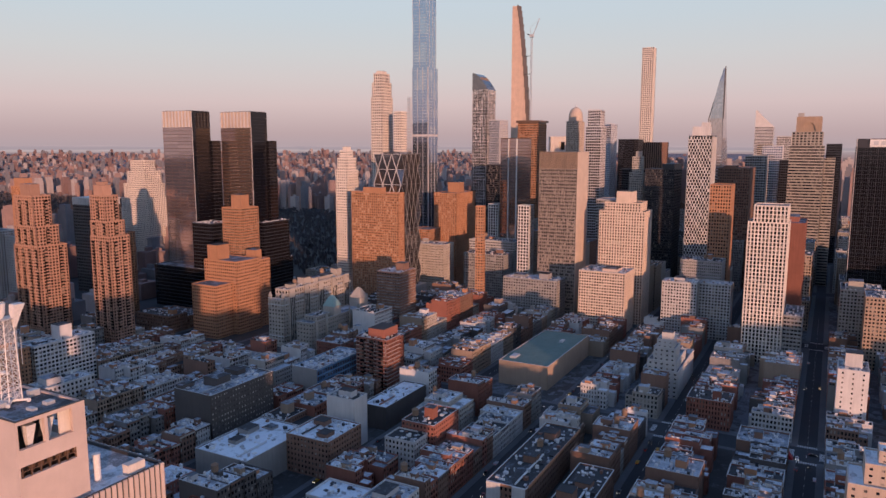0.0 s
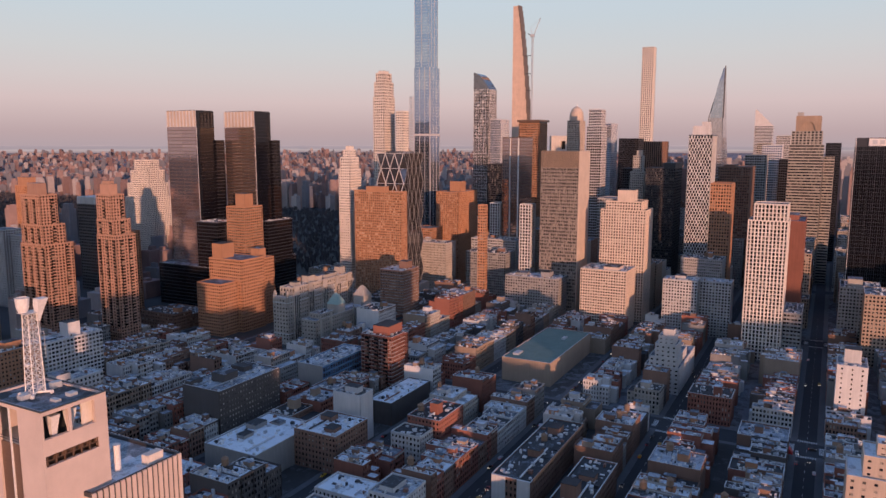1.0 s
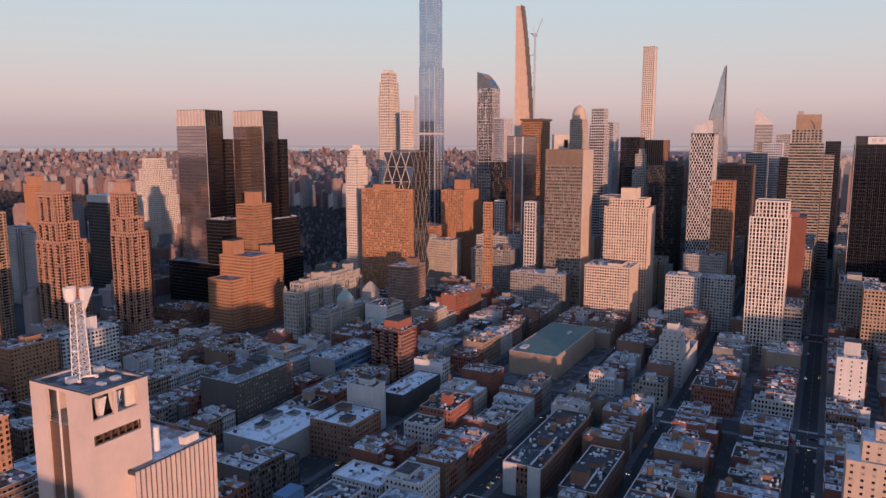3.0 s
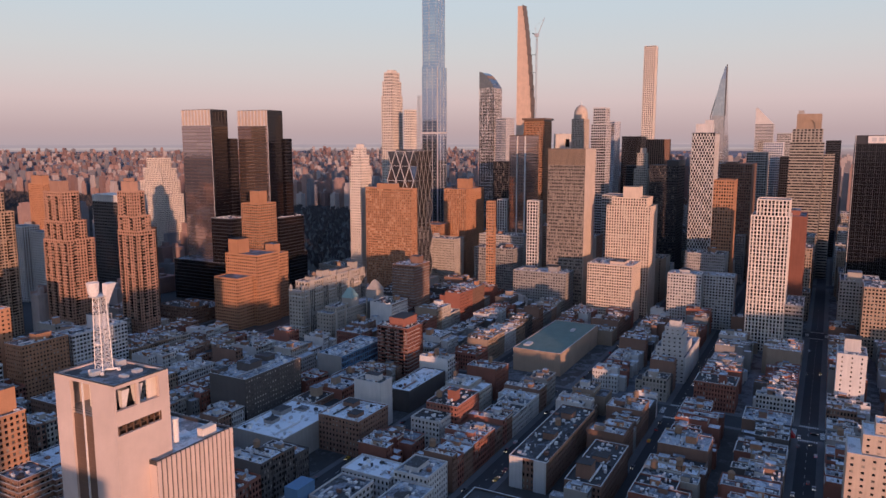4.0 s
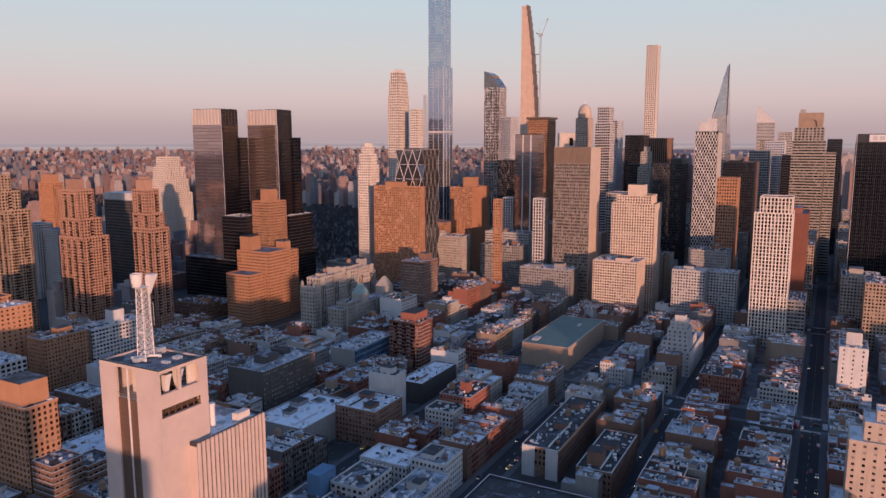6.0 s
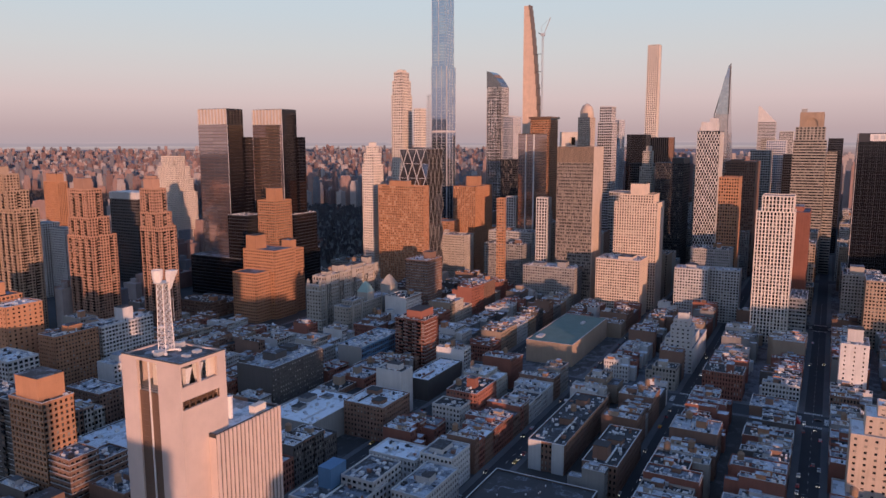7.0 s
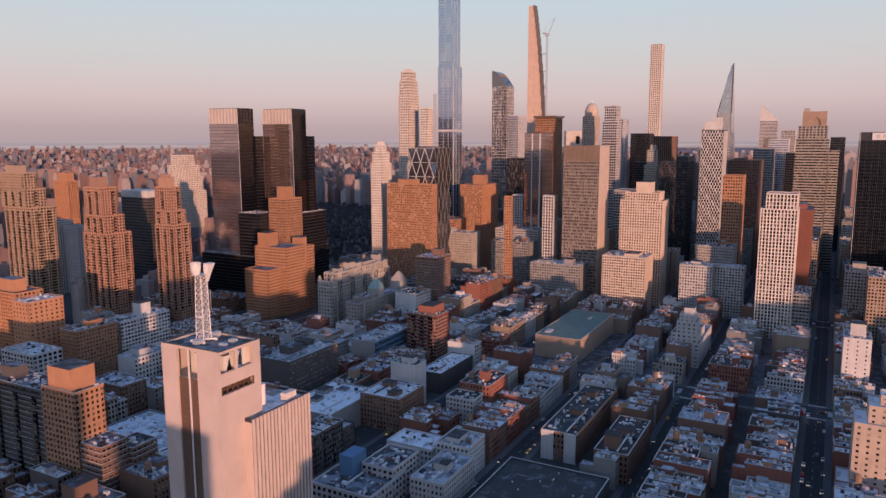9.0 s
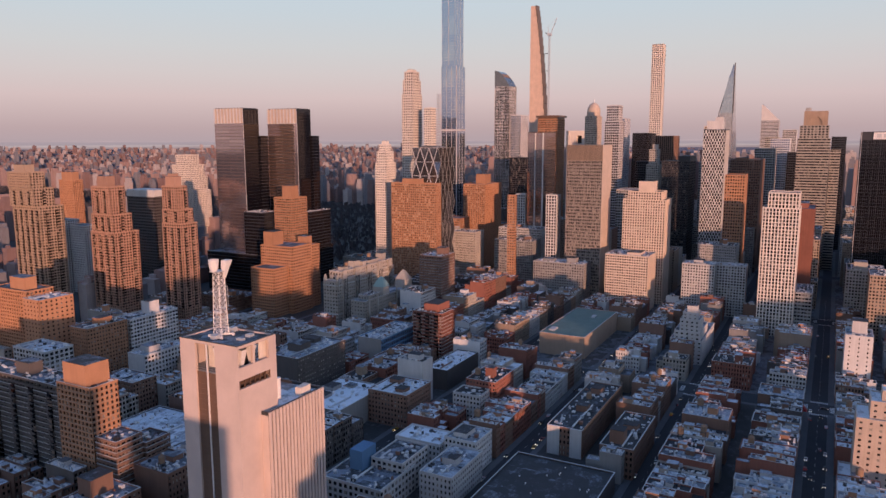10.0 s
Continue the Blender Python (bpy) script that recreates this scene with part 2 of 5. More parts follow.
class Geo:
    """Collects boxes, prisms and faces of one mesh, in world coordinates."""

    def __init__(self):
        self.boxes, self.verts, self.faces = [], [], []

    def box(self, x0, y0, z0, x1, y1, z1):
        if x1 > x0 and y1 > y0 and z1 > z0:
            self.boxes.append((x0, y0, z0, x1, y1, z1))
        return self

    def poly(self, verts, faces):
        n = len(self.verts)
        self.verts += [tuple(v) for v in verts]
        self.faces += [tuple(i + n for i in f) for f in faces]
        return self

    def beam(self, a, b, r, up=(0, 0, 1)):
        """A square bar of half-width r from a to b."""
        a, b = Vector(a), Vector(b)
        d = (b - a).normalized()
        u = d.cross(Vector(up))
        u = (u if u.length > 1e-3 else d.cross(Vector((1, 0, 0)))).normalized() * r
        v = d.cross(u).normalized() * r
        vs = [a - u - v, a + u - v, a + u + v, a - u + v, b - u - v, b + u - v, b + u + v, b - u + v]
        return self.poly(vs, FACE6.tolist())

    def turned(self, x, y, rings, n=12, close=True):
        """A body of revolution round a vertical axis; rings: (radius, z)."""
        vs = [(x + r * math.cos(2 * math.pi * i / n), y + r * math.sin(2 * math.pi * i / n), z) for r, z in rings for i in range(n)]
        fs = [(k * n + i, k * n + (i + 1) % n, (k + 1) * n + (i + 1) % n, (k + 1) * n + i) for k in range(len(rings) - 1) for i in range(n)]
        if close:
            fs += [tuple(range(n - 1, -1, -1)), tuple((len(rings) - 1) * n + i for i in range(n))]
        return self.poly(vs, fs)

    def loft(self, rings):
        """Closed skin through rings of equal numbers of points, counter-clockwise from above."""
        n = len(rings[0])
        vs = [p for r in rings for p in r]
        fs = [(k * n + i, k * n + (i + 1) % n, (k + 1) * n + (i + 1) % n, (k + 1) * n + i) for k in range(len(rings) - 1) for i in range(n)]
        fs += [tuple(range(n - 1, -1, -1)), tuple((len(rings) - 1) * n + i for i in range(n))]
        return self.poly(vs, fs)

    def mesh(self, name, base):
        vs, fs = [], []
        if self.boxes:
            a = np.array(self.boxes, float)
            x0, y0, z0, x1, y1, z1 = a.T
            v = np.stack([np.stack(c, 1) for c in ((x0, y0, z0), (x1, y0, z0), (x1, y1, z0), (x0, y1, z0),
                                                     (x0, y0, z1), (x1, y0, z1), (x1, y1, z1), (x0, y1, z1))], 1)
            vs = v.reshape(-1, 3).tolist()
            fs = (FACE6[None] + 8 * np.arange(len(a))[:, None, None]).reshape(-1, 4).tolist()
        n = len(vs)
        vs += self.verts
        fs += [tuple(i + n for i in f) for f in self.faces]
        vs = (np.array(vs) - np.array(base)).tolist()
        me = bpy.data.meshes.new(name)
        me.from_pydata(vs, [], fs)
        return me

    def __bool__(self):
        return bool(self.boxes or self.verts)


def thing(name, x, y, z, label, category, group="", kind=""):
    ob = new(name)
    ob.empty_display_size = 1.0
    ob.location = (x, y, z)
    ob["at"] = (x, y, z)
    return tagged(ob, label, category, group, kind)


def part(name, geo, material, parent, label=""):
    """One mesh under a thing, or under a part of it."""
    if not geo:
        return None
    base = tuple(parent["at"])
    me = geo.mesh(name, base)
    me.materials.append(material)
    ob = new(name, me)
    ob.parent = parent
    ob["at"] = base
    if label:
        ob["label"] = label
    return ob


def single(name, geo, material, label, category, group="", kind=""):
    me = geo.mesh(name, (0, 0, 0))
    me.materials.append(material)
    return tagged(new(name, me), label, category, group, kind)


# ---- buildings ----
def shell(wall, glass, x0, y0, x1, y1, z0, z1, bay=2.8, floor=3.3, pier=1.3, spandrel=1.6, d=0.3, blank="", fins=0.0, ground=0.0):
    """Walls round a glass core: piers and spandrels stand proud of the windows; blank sides are solid. fins: piers proud of spandrels."""
    glass.box(x0 + d, y0 + d, z0, x1 - d, y1 - d, z1 - 0.02)
    nf = max(1, round((z1 - z0 - ground) / floor))
    fh = (z1 - z0 - ground) / nf
    s = 0.03 + fins
    for side in "WSEN":
        if side in blank:
            wall.box(*{"W": (x0, y0, z0, x0 + d + 0.05, y1, z1), "E": (x1 - d - 0.05, y0, z0, x1, y1, z1),
                       "S": (x0 + 0.004, y0, z0, x1 - 0.004, y0 + d + 0.05, z1), "N": (x0 + 0.004, y1 - d - 0.05, z0, x1 - 0.004, y1, z1)}[side])
            continue
        a0, a1 = (y0, y1) if side in "WE" else (x0, x1)
        nb = max(1, round((a1 - a0) / bay))
        bw = (a1 - a0) / nb

        def put(u0, u1, w0, w1, back):
            if side == "W":
                wall.box(x0 + back, u0, w0, x0 + d + 0.05, u1, w1)
            elif side == "E":
                wall.box(x1 - d - 0.05, u0, w0, x1 - back, u1, w1)
            elif side == "S":
                wall.box(u0, y0 + back, w0, u1, y0 + d + 0.05, w1)
            else:
                wall.box(u0, y1 - d - 0.05, w0, u1, y1 - back, w1)
        if spandrel > 0:
            for k in range(nf + 1):
                zc = z0 + ground + k * fh
                put(a0 + 0.06, a1 - 0.06, max(z0, zc - spandrel * 0.45), min(z1 - 0.004, zc + spandrel * 0.55), s)
        if pier > 0:
            for k in range(nb + 1):
                u = a0 + k * bw
                put(max(a0 + (0.004 if side in "SN" else 0), u - pier / 2), min(a1 - (0.004 if side in "SN" else 0), u + pier / 2), z0, z1, 0.0)


def parapet(wall, x0, y0, x1, y1, z, h=0.9, w=0.35):
    wall.box(x0, y0, z, x0 + w, y1, z + h).box(x1 - w, y0, z, x1, y1, z + h)
    wall.box(x0 + w, y0 + 0.003, z, x1 - w, y0 + w, z + h).box(x0 + w, y1 - w, z, x1 - w, y1 - 0.003, z + h)


def coping(geo, x0, y0, x1, y1, z, w=.5):
    """Pale stone caps along a parapet."""
    geo.box(x0 - .06, y0 - .06, z, x0 + w, y1 + .06, z + .12).box(x1 - w, y0 - .06, z, x1 + .06, y1 + .06, z + .12)
    geo.box(x0 + w, y0 - .06, z, x1 - w, y0 + w, z + .12).box(x0 + w, y1 - w, z, x1 - w, y1 + .06, z + .12)


def water_tank(parent, x, y, z, r=1.9):
    legs = Geo()
    for sx in (-1, 1):
        for sy in (-1, 1):
            legs.beam((x + sx * r * .7, y + sy * r * .7, z), (x + sx * r * .7, y + sy * r * .7, z + 2.6), 0.13)
    legs.box(x - r * .95, y - r * .95, z + 2.6, x + r * .95, y + r * .95, z + 2.85)
    part("tank_stand", legs, M_DARKSTEEL, parent)
    part("water_tank", Geo().turned(x, y, [(r, z + 2.85), (r * .97, z + 6.2), (r * 1.05, z + 6.25), (0.15, z + 7.6)], 12), M_TANK, parent, "wooden rooftop water tank")


def balconies(parent, wall, x0, y0, x1, y1, z0, z1, west=(), south=(), floor=2.9, wide=3.4, deep=1.3):
    """Stacks of balconies: fractions along the west and south faces."""
    n = int((z1 - z0) / floor)
    for side, stops in (("W", west), ("S", south)):
        for f in stops:
            g = Geo()
            c = y0 + (y1 - y0) * f if side == "W" else x0 + (x1 - x0) * f
            # dark glass strip behind each stack stands in for the shaded recess
            shade_strip = Geo().box(x0 - .07, c - wide / 2 - .25, z0, x0 - .012, c + wide / 2 + .25, z0 + n * floor) if side == "W" else \
                Geo().box(c - wide / 2 - .25, y0 - .07, z0, c + wide / 2 + .25, y0 - .012, z0 + n * floor)
            part("balcony_door", shade_strip, GLASS["tower"], parent, "dark glass strip standing in for shade behind the balconies")
            for k in range(n):
                z = z0 + k * floor
                if side == "W":
                    c = y0 + (y1 - y0) * f
                    g.box(x0 - deep, c - wide / 2, z, x0 - .01, c + wide / 2, z + .25).box(x0 - deep, c - wide / 2, z + .25, x0 - deep + .12, c + wide / 2, z + 1.2)
                else:
                    c = x0 + (x1 - x0) * f
                    g.box(c - wide / 2, y0 - deep, z, c + wide / 2, y0 - .01, z + .25).box(c - wide / 2, y0 - deep, z + .25, c + wide / 2, y0 - deep + .12, z + 1.2)
            part("balcony_stack", g, WALL[wall], parent)


def floor_lines(parent, x0, y0, x1, y1, z0, z1, step, deep=.25, tall=.35, material=None):
    """Pale slab edges that run round the west and south faces, storey by storey."""
    n = int((z1 - z0) / step)
    for k in range(n + 1):
        z = z0 + k * step
        part("slab_edge", Geo().poly([(x0 - deep, y1, z), (x0 - deep, y0 - deep, z), (x1, y0 - deep, z), (x1, y0 - .01, z), (x0 - .01, y0 - .01, z), (x0 - .01, y1, z),
                                      (x0 - deep, y1, z + tall), (x0 - deep, y0 - deep, z + tall), (x1, y0 - deep, z + tall), (x1, y0 - .01, z + tall), (x0 - .01, y0 - .01, z + tall), (x0 - .01, y1, z + tall)],
             [(0, 1, 7, 6), (1, 2, 8, 7), (2, 3, 9, 8), (5, 0, 6, 11), (6, 7, 10, 11), (7, 8, 9, 10), (0, 5, 4, 1), (1, 4, 3, 2)]), material or WALL["concrete"], parent)


def building(name, label, category, tiers, wall, glass="flat", roof="dark", group="", bay=2.8, floor=3.3, pier=1.3, spandrel=1.6, d=0.3,
             blank="", fins=0.0, bulk=None, tank=None, cap=0.9, ground=0.0, clutter=True):
    """A building of stacked tiers (x0, y0, x1, y1, z0, z1); bulk: rooftop boxes (x0, y0, x1, y1, z0, z1); tank: places of water tanks."""
    t0 = tiers[0]
    b = thing(name, (t0[0] + t0[2]) / 2, (t0[1] + t0[3]) / 2, t0[4], label, category, group)
    w, g, r = Geo(), Geo(), Geo()
    for i, (x0, y0, x1, y1, z0, z1) in enumerate(tiers):
        shell(w, g, x0, y0, x1, y1, z0, z1, bay, floor, pier, spandrel, d, blank, fins, ground if i == 0 else 0.0)
        r.box(x0 + 0.3, y0 + 0.3, z1 - 0.01, x1 - 0.3, y1 - 0.3, z1 + 0.12)
        if cap:
            parapet(w, x0, y0, x1, y1, z1, cap)
    part("wall", w, WALL[wall], b)
    part("glazing", g, GLASS[glass], b)
    part("roof", r, ROOF[roof], b)
    if cap and tiers[0][5] < 70:
        cp = Geo()
        for x0, y0, x1, y1, z0, z1 in tiers:
            coping(cp, x0, y0, x1, y1, z1 + cap)
        part("coping", cp, M_COPING, b)
        # ducts, fans, skylights and hatches on the roofs
        rr = random.Random(int(abs(t0[0]) * 7 + abs(t0[1]) * 13))
        for x0, y0, x1, y1, z0, z1 in tiers if clutter and t0[1] > 380 else ():
            if any(q[4] >= z1 - .1 and q[0] < x1 and q[2] > x0 and q[5] < 300 and q != (x0, y0, x1, y1, z0, z1) and q[4] == z1 for q in tiers):
                continue
            pale, grey = Geo(), Geo()
            for _ in range(8 + min(60, int((x1 - x0) * (y1 - y0) / 30))):
                ux, uy = rr.uniform(x0 + .9, x1 - 3), rr.uniform(y0 + .9, y1 - 3)
                rr.choice((pale, grey, grey)).box(ux, uy, z1 + .1, ux + rr.uniform(.6, 2.4), uy + rr.uniform(.5, 2.4), z1 + .1 + rr.choice((.3, .5, .8, 1.2, 1.8)))
            if x1 - x0 > 16 and y1 - y0 > 14:
                dy = rr.uniform(y0 + 3, y1 - 4)
                grey.box(x0 + 3, dy, z1 + .5, x0 + (x1 - x0) * rr.uniform(.4, .8), dy + .8, z1 + 1.2)
            for piece, geo in (("roof_fan", pale), ("roof_duct", grey)):
                if geo:
                    tagged(part(piece, geo, M_EQUIP, b), kind="stuff")
    for q in bulk or ():
        bk = part("bulkhead", Geo().box(q[0], q[1], q[4], q[2], q[3], q[5]), WALL[wall], b)
        part("roof", Geo().box(q[0] - .15, q[1] - .15, q[5], q[2] + .15, q[3] + .15, q[5] + .2), ROOF["dark"], bk)
    for q in tank or ():
        water_tank(b, *q)
    return b

# ---- ground, streets ----
STREETS = {48: 234, 49: 314, 50: 395, 51: 474, 52: 558, 53: 632, 54: 712, 55: 792, 56: 872, 57: 957, 58: 1037, 59: 1118}
AVENUES = (-661, -387, -113, 161, 435, 709, 1010)
single("ground", Geo().poly([(-9000, -9000, -0.3), (9000, -9000, -0.3), (9000, 9000, -0.3), (-9000, 9000, -0.3)], [(0, 1, 2, 3)]), M_ASPHALT,
       "dark asphalt streets between the city blocks", "ground", kind="structure")

# ---- the windowless telephone tower with its antenna mast ----
def telephone_tower():
    x0, y0, x1, y1, top = -483.2, 657.4, -463.0, 685.9, 115.5
    b = thing("telephone_exchange_tower", (x0 + x1) / 2, (y0 + y1) / 2, 0, "pale pink granite windowless telephone tower with antenna openings", "tower")
    w = Geo()
    zr = 106.2                                   # floor of the antenna loft
    ys, yn = 668.3, 678.3                     # sides of the recessed strip
    # south face: solid up to a slot, then the large antenna opening
    w.box(x0, y0, 0, x1, y0 + 1.2, 99.5)
    w.box(x0, y0, 99.5, x0 + .5, y0 + 1.2, 102.7).box(x1 - 3.3, y0, 99.5, x1, y0 + 1.2, 102.7)
    w.box(x0, y0, 102.7, x1, y0 + 1.2, zr + 1.2)
    w.box(x0, y0, zr + 1.2, x0 + .6, y0 + 1.2, 114.4).box(x1 - 3.9, y0, zr + 1.2, x1, y0 + 1.2, 114.4)
    w.box(x0 + 8.0, y0, zr + 1.2, x0 + 8.9, y0 + 1.2, 114.4)
    w.box(x0, y0, 114.4, x1, y0 + 1.2, top)
    # west face: broad piers on both sides of a dark recessed strip, open near the top
    w.box(x0, y0 + 1.2, 0, x0 + 1.2, ys, top)
    w.box(x0, yn, 0, x0 + 1.2, y1 - 1.2, top)
    w.box(x0 + 0.05, ys, 114.4, x0 + 1.2, yn, top)
    # east and north faces
    w.box(x1 - 1.2, y0 + 1.2, 0, x1, y1 - 1.2, 96.0).box(x1 - 1.2, y0 + 1.2, 112.0, x1, y1 - 1.2, top)
    w.box(x1 - 1.2, y0 + 1.2, 96.0, x1, y0 + 4.5, 112.0).box(x1 - 1.2, y1 - 4.5, 96.0, x1, y1 - 1.2, 112.0)
    w.box(x0, y1 - 1.2, 0, x1, y1, top)
    part("wall", w, WALL["pink_granite"], b)
    strip = part("recessed_strip", Geo().box(x0 + 0.7, ys, 0, x0 + 1.1, yn, 103.5), WALL["bronze"], b, "dark bronze louvred strip set into the west face")
    slats = Geo()
    for k in range(50):
        slats.box(x0 + 0.62, ys, 1 + k * 2, x0 + 0.7, yn, 1.06 + k * 2)
    part("louvre", slats, WALL["bronze"], strip)
    part("pipe", Geo().box(x0 + 0.2, 672.5, 0, x0 + 0.6, 673.0, 114.4), M_WHITEPAINT, b, "thin white pipe down the dark strip")
    part("loft_floor", Geo().box(x0 + 1.2, y0 + 1.2, 103.0, x1 - 1.2, y1 - 1.2, 103.6), WALL["concrete"], b)
    part("back_wall", Geo().box(x0 + 13.6, y0 + 2.2, 103.6, x1 - 1.3, y0 + 2.8, 114.1), WALL["white_concrete"], b)
    # near-black sheet stands in for the shade inside the loft
    part("back_wall", Geo().box(x0 + 1.3, y0 + 6.4, 103.6, x0 + 13.5, y0 + 6.8, 114.1), M_SHADE, b, "near-black inner wall standing in for the shaded depth behind the antennas")
    part("partition", Geo().box(x0 + 6.5, 673.6, 103.6, x0 + 7.1, yn, 114.1), WALL["white_concrete"], b)
    part("back_wall", Geo().box(x0 + 1.3, y0 + 4.0, 94, x1 - 1.3, y0 + 4.4, 103.0), WALL["bronze"], b)
    part("roof", Geo().box(x0 + 0.5, y0 + 0.5, 114.2, x1 - 0.5, y1 - 0.5, 115.0), ROOF["dark"], b, "flat grey roof with snow patches")
    part("roof_edge", Geo().box(x0 - .08, y0 - .08, top, x0 + .5, y1 + .08, top + .25).box(x1 - .5, y0 - .08, top, x1 + .08, y1 + .08, top + .25)
         .box(x0 + .5, y0 - .08, top, x1 - .5, y0 + .5, top + .25).box(x0 + .5, y1 - .5, top, x1 - .5, y1 + .08, top + .25), M_DARKSTEEL, b)
    # horn antennas inside the loft
    for ax, ay, face in ((x0 + 5.2, y0 + 3.2, "S"), (x0 + 10.9, y0 + 4.0, "S"), (x0 + 3.8, 670.4, "W")):
        h = Geo()
        r = [[(ax + u * 0.35, ay + v * 0.35, 104.6) for u, v in ((-1, -1), (1, -1), (1, 1), (-1, 1))],
             [(ax + u * 1.0, ay + v * 1.0, 109.6) for u, v in ((-1, -1), (1, -1), (1, 1), (-1, 1))],
             [(ax + u * 1.35 + (-.3 if face == "W" else 0), ay + v * 1.4 + (-.3 if face == "S" else 0), 112.9) for u, v in ((-1, -1), (1, -1), (1, 1), (-1, 1))]]
        h.loft(r)
        h.beam((ax, ay, 103.6), (ax, ay, 104.8), 0.3)
        part("horn_antenna", h, M_WHITEPAINT, b, "white cornucopia horn antenna")
    rail = Geo()
    for z in (104.6, 105.4):
        rail.beam((x0 + 0.5, ys + .1, z), (x0 + 0.5, yn - .1, z), 0.05)
    part("railing", rail, M_DARKSTEEL, b)
    bar = Geo()
    for k in range(7):
        u = x0 + 1.2 + k * (x1 - x0 - 4.6) / 6
        bar.box(u - .18, y0 + .3, 99.5, u + .18, y0 + .7, 102.7)
    bar.box(x0 + .5, y0 + .35, 101.0, x1 - 3.3, y0 + .6, 101.25)
    part("slot_mullion", bar, WALL["bronze"], b)
    for dx, dy, sx, sy, sz in ((4, 15, 3, 2, 1.4), (13, 6, 2.4, 2.4, 1.0), (15, 17, 3, 2, 1.8), (8, 5, 1.5, 3, .8)):
        part("roof_unit", Geo().box(x0 + dx, y0 + dy, 115.0, x0 + dx + sx, y0 + dy + sy, 115.0 + sz), M_STEEL, b)
    # lattice mast
    m = thing("antenna_mast", -473.5, 674.5, 115.0, "white lattice antenna mast with two horn antennas on its top", "mast")
    z0, z1 = 115.0, 139.6
    base = Geo()
    for sx, sy in ((-1, -1), (1, -1), (1, 1), (-1, 1)):
        base.beam((-473.5 + sx * 3.0, 674.5 + sy * 3.0, 115.7), (-473.5 - sx * 0.2, 674.5 - sy * 0.2, 115.7), 0.28)
        base.box(-473.5 + sx * 3 - .4, 674.5 + sy * 3 - .4, 115.0, -473.5 + sx * 3 + .4, 674.5 + sy * 3 + .4, 115.9)
    part("base_frame", base, M_WHITEPAINT, m)
    quad = ((-1, -1), (1, -1), (1, 1), (-1, 1))

    def corner(i, z):
        rz = 1.9 - .55 * (z - z0) / (z1 - z0)
        return (-473.5 + quad[i][0] * rz, 674.5 + quad[i][1] * rz, z)
    for i in range(4):
        part("leg", Geo().beam(corner(i, z0 + .6), corner(i, z1), 0.13), M_WHITEPAINT, m)
    lace, n = Geo(), 11
    for k in range(n):
        za, zb = z0 + .6 + (z1 - z0 - .6) * k / n, z0 + .6 + (z1 - z0 - .6) * (k + 1) / n
        for i in range(4):
            j = (i + 1) % 4
            lace.beam(corner(i, za), corner(j, zb), 0.06).beam(corner(j, za), corner(i, zb), 0.06).beam(corner(i, zb), corner(j, zb), 0.07)
    part("bracing", lace, M_WHITEPAINT, m)
    part("ladder", Geo().beam((-471.2, 673.7, z0), (-471.2, 673.7, z1 - 2), 0.1).beam((-471.2, 674.5, z0), (-471.2, 674.5, z1 - 2), 0.1), M_STEEL, m)
    part("platform", Geo().box(-475.9, 672.3, z1, -471.1, 676.7, z1 + .3), M_STEEL, m)
    part("drum_antenna", Geo().turned(-474.8, 675.4, [(1.2, z1 + .3), (1.7, z1 + 1.6), (1.95, z1 + 4.6), (1.75, z1 + 4.7), (1.5, z1 + 2.2)], 14), M_WHITEPAINT, m)
    ax, ay = -471.5, 672.9
    part("horn_antenna", Geo().loft([[(ax + u * .3 - .4, ay + v * .3, z1 - 2.4) for u, v in quad],
                                     [(ax + u * 1.1, ay + v * 1.1, z1 + 1.6) for u, v in quad],
                                     [(ax + u * 1.5 + .5, ay + v * 1.4 - .4, z1 + 4.2) for u, v in quad]]), M_WHITEPAINT, m)
    part("whip", Geo().beam((-470.1, 673.7, z1 - 6), (-470.1, 673.7, z1 - 14), .07).beam((-472.1, 673.9, z1 - 6.2), (-470.1, 673.7, z1 - 6), .07), M_STEEL, m)
    part("dish", Geo().turned(-476.2, 673.1, [(.1, 124.2), (.7, 124.5), (.8, 125.0), (.05, 125.4)], 10), M_WHITEPAINT, m)
    # lower ribbed wing
    a0, b0, a1, b1, t = -472.4, 654.0, -439.8, 657.3, 88.0
    v = thing("telephone_exchange_wing", (a0 + a1) / 2, 670, 0, "pink granite wing clad in tall vertical ribs with a flat roof", "building")
    part("wall", Geo().box(a0, b0, 0, a1, b1, t - 1.2).box(x1 + .05, b1, 0, a1, 712.0 - 13, t - 1.2), WALL["pink_granite"], v)
    # dark panel behind the ribs puts the shade of the slots into colour
    part("slot_back", Geo().box(a0 + .05, b0 - .12, 0, a1 - .05, b0 - .005, t - .3), M_DARKSTEEL, v, "dark panel standing in for shade in the slots between the ribs")
    nrib = 17
    for k in range(nrib):
        u = a0 + 0.1 + k * (a1 - a0 - 1.4) / (nrib - 1)
        g = Geo().box(u, b0 - .5, 0, u + 1.25, b0 + .02, t)
        part("rib", g, WALL["pink_granite"], v)
    for k in range(22):
        u = b0 + 1.6 + k * 2.0
        part("rib", Geo().box(a1 - .02, u, 0, a1 + .55, u + 1.3, t), WALL["pink_granite"], v)
    par = Geo().box(a0, b0 + .02, t - 1.2, a1, b0 + .7, t + .15).box(a1 - .7, b0 + .7, t - 1.2, a1, 699, t + .15).box(a0, b0 + .7, t - 1.2, a0 + .7, b1, t + .15)
    part("parapet", par, M_DARKSTEEL, v)
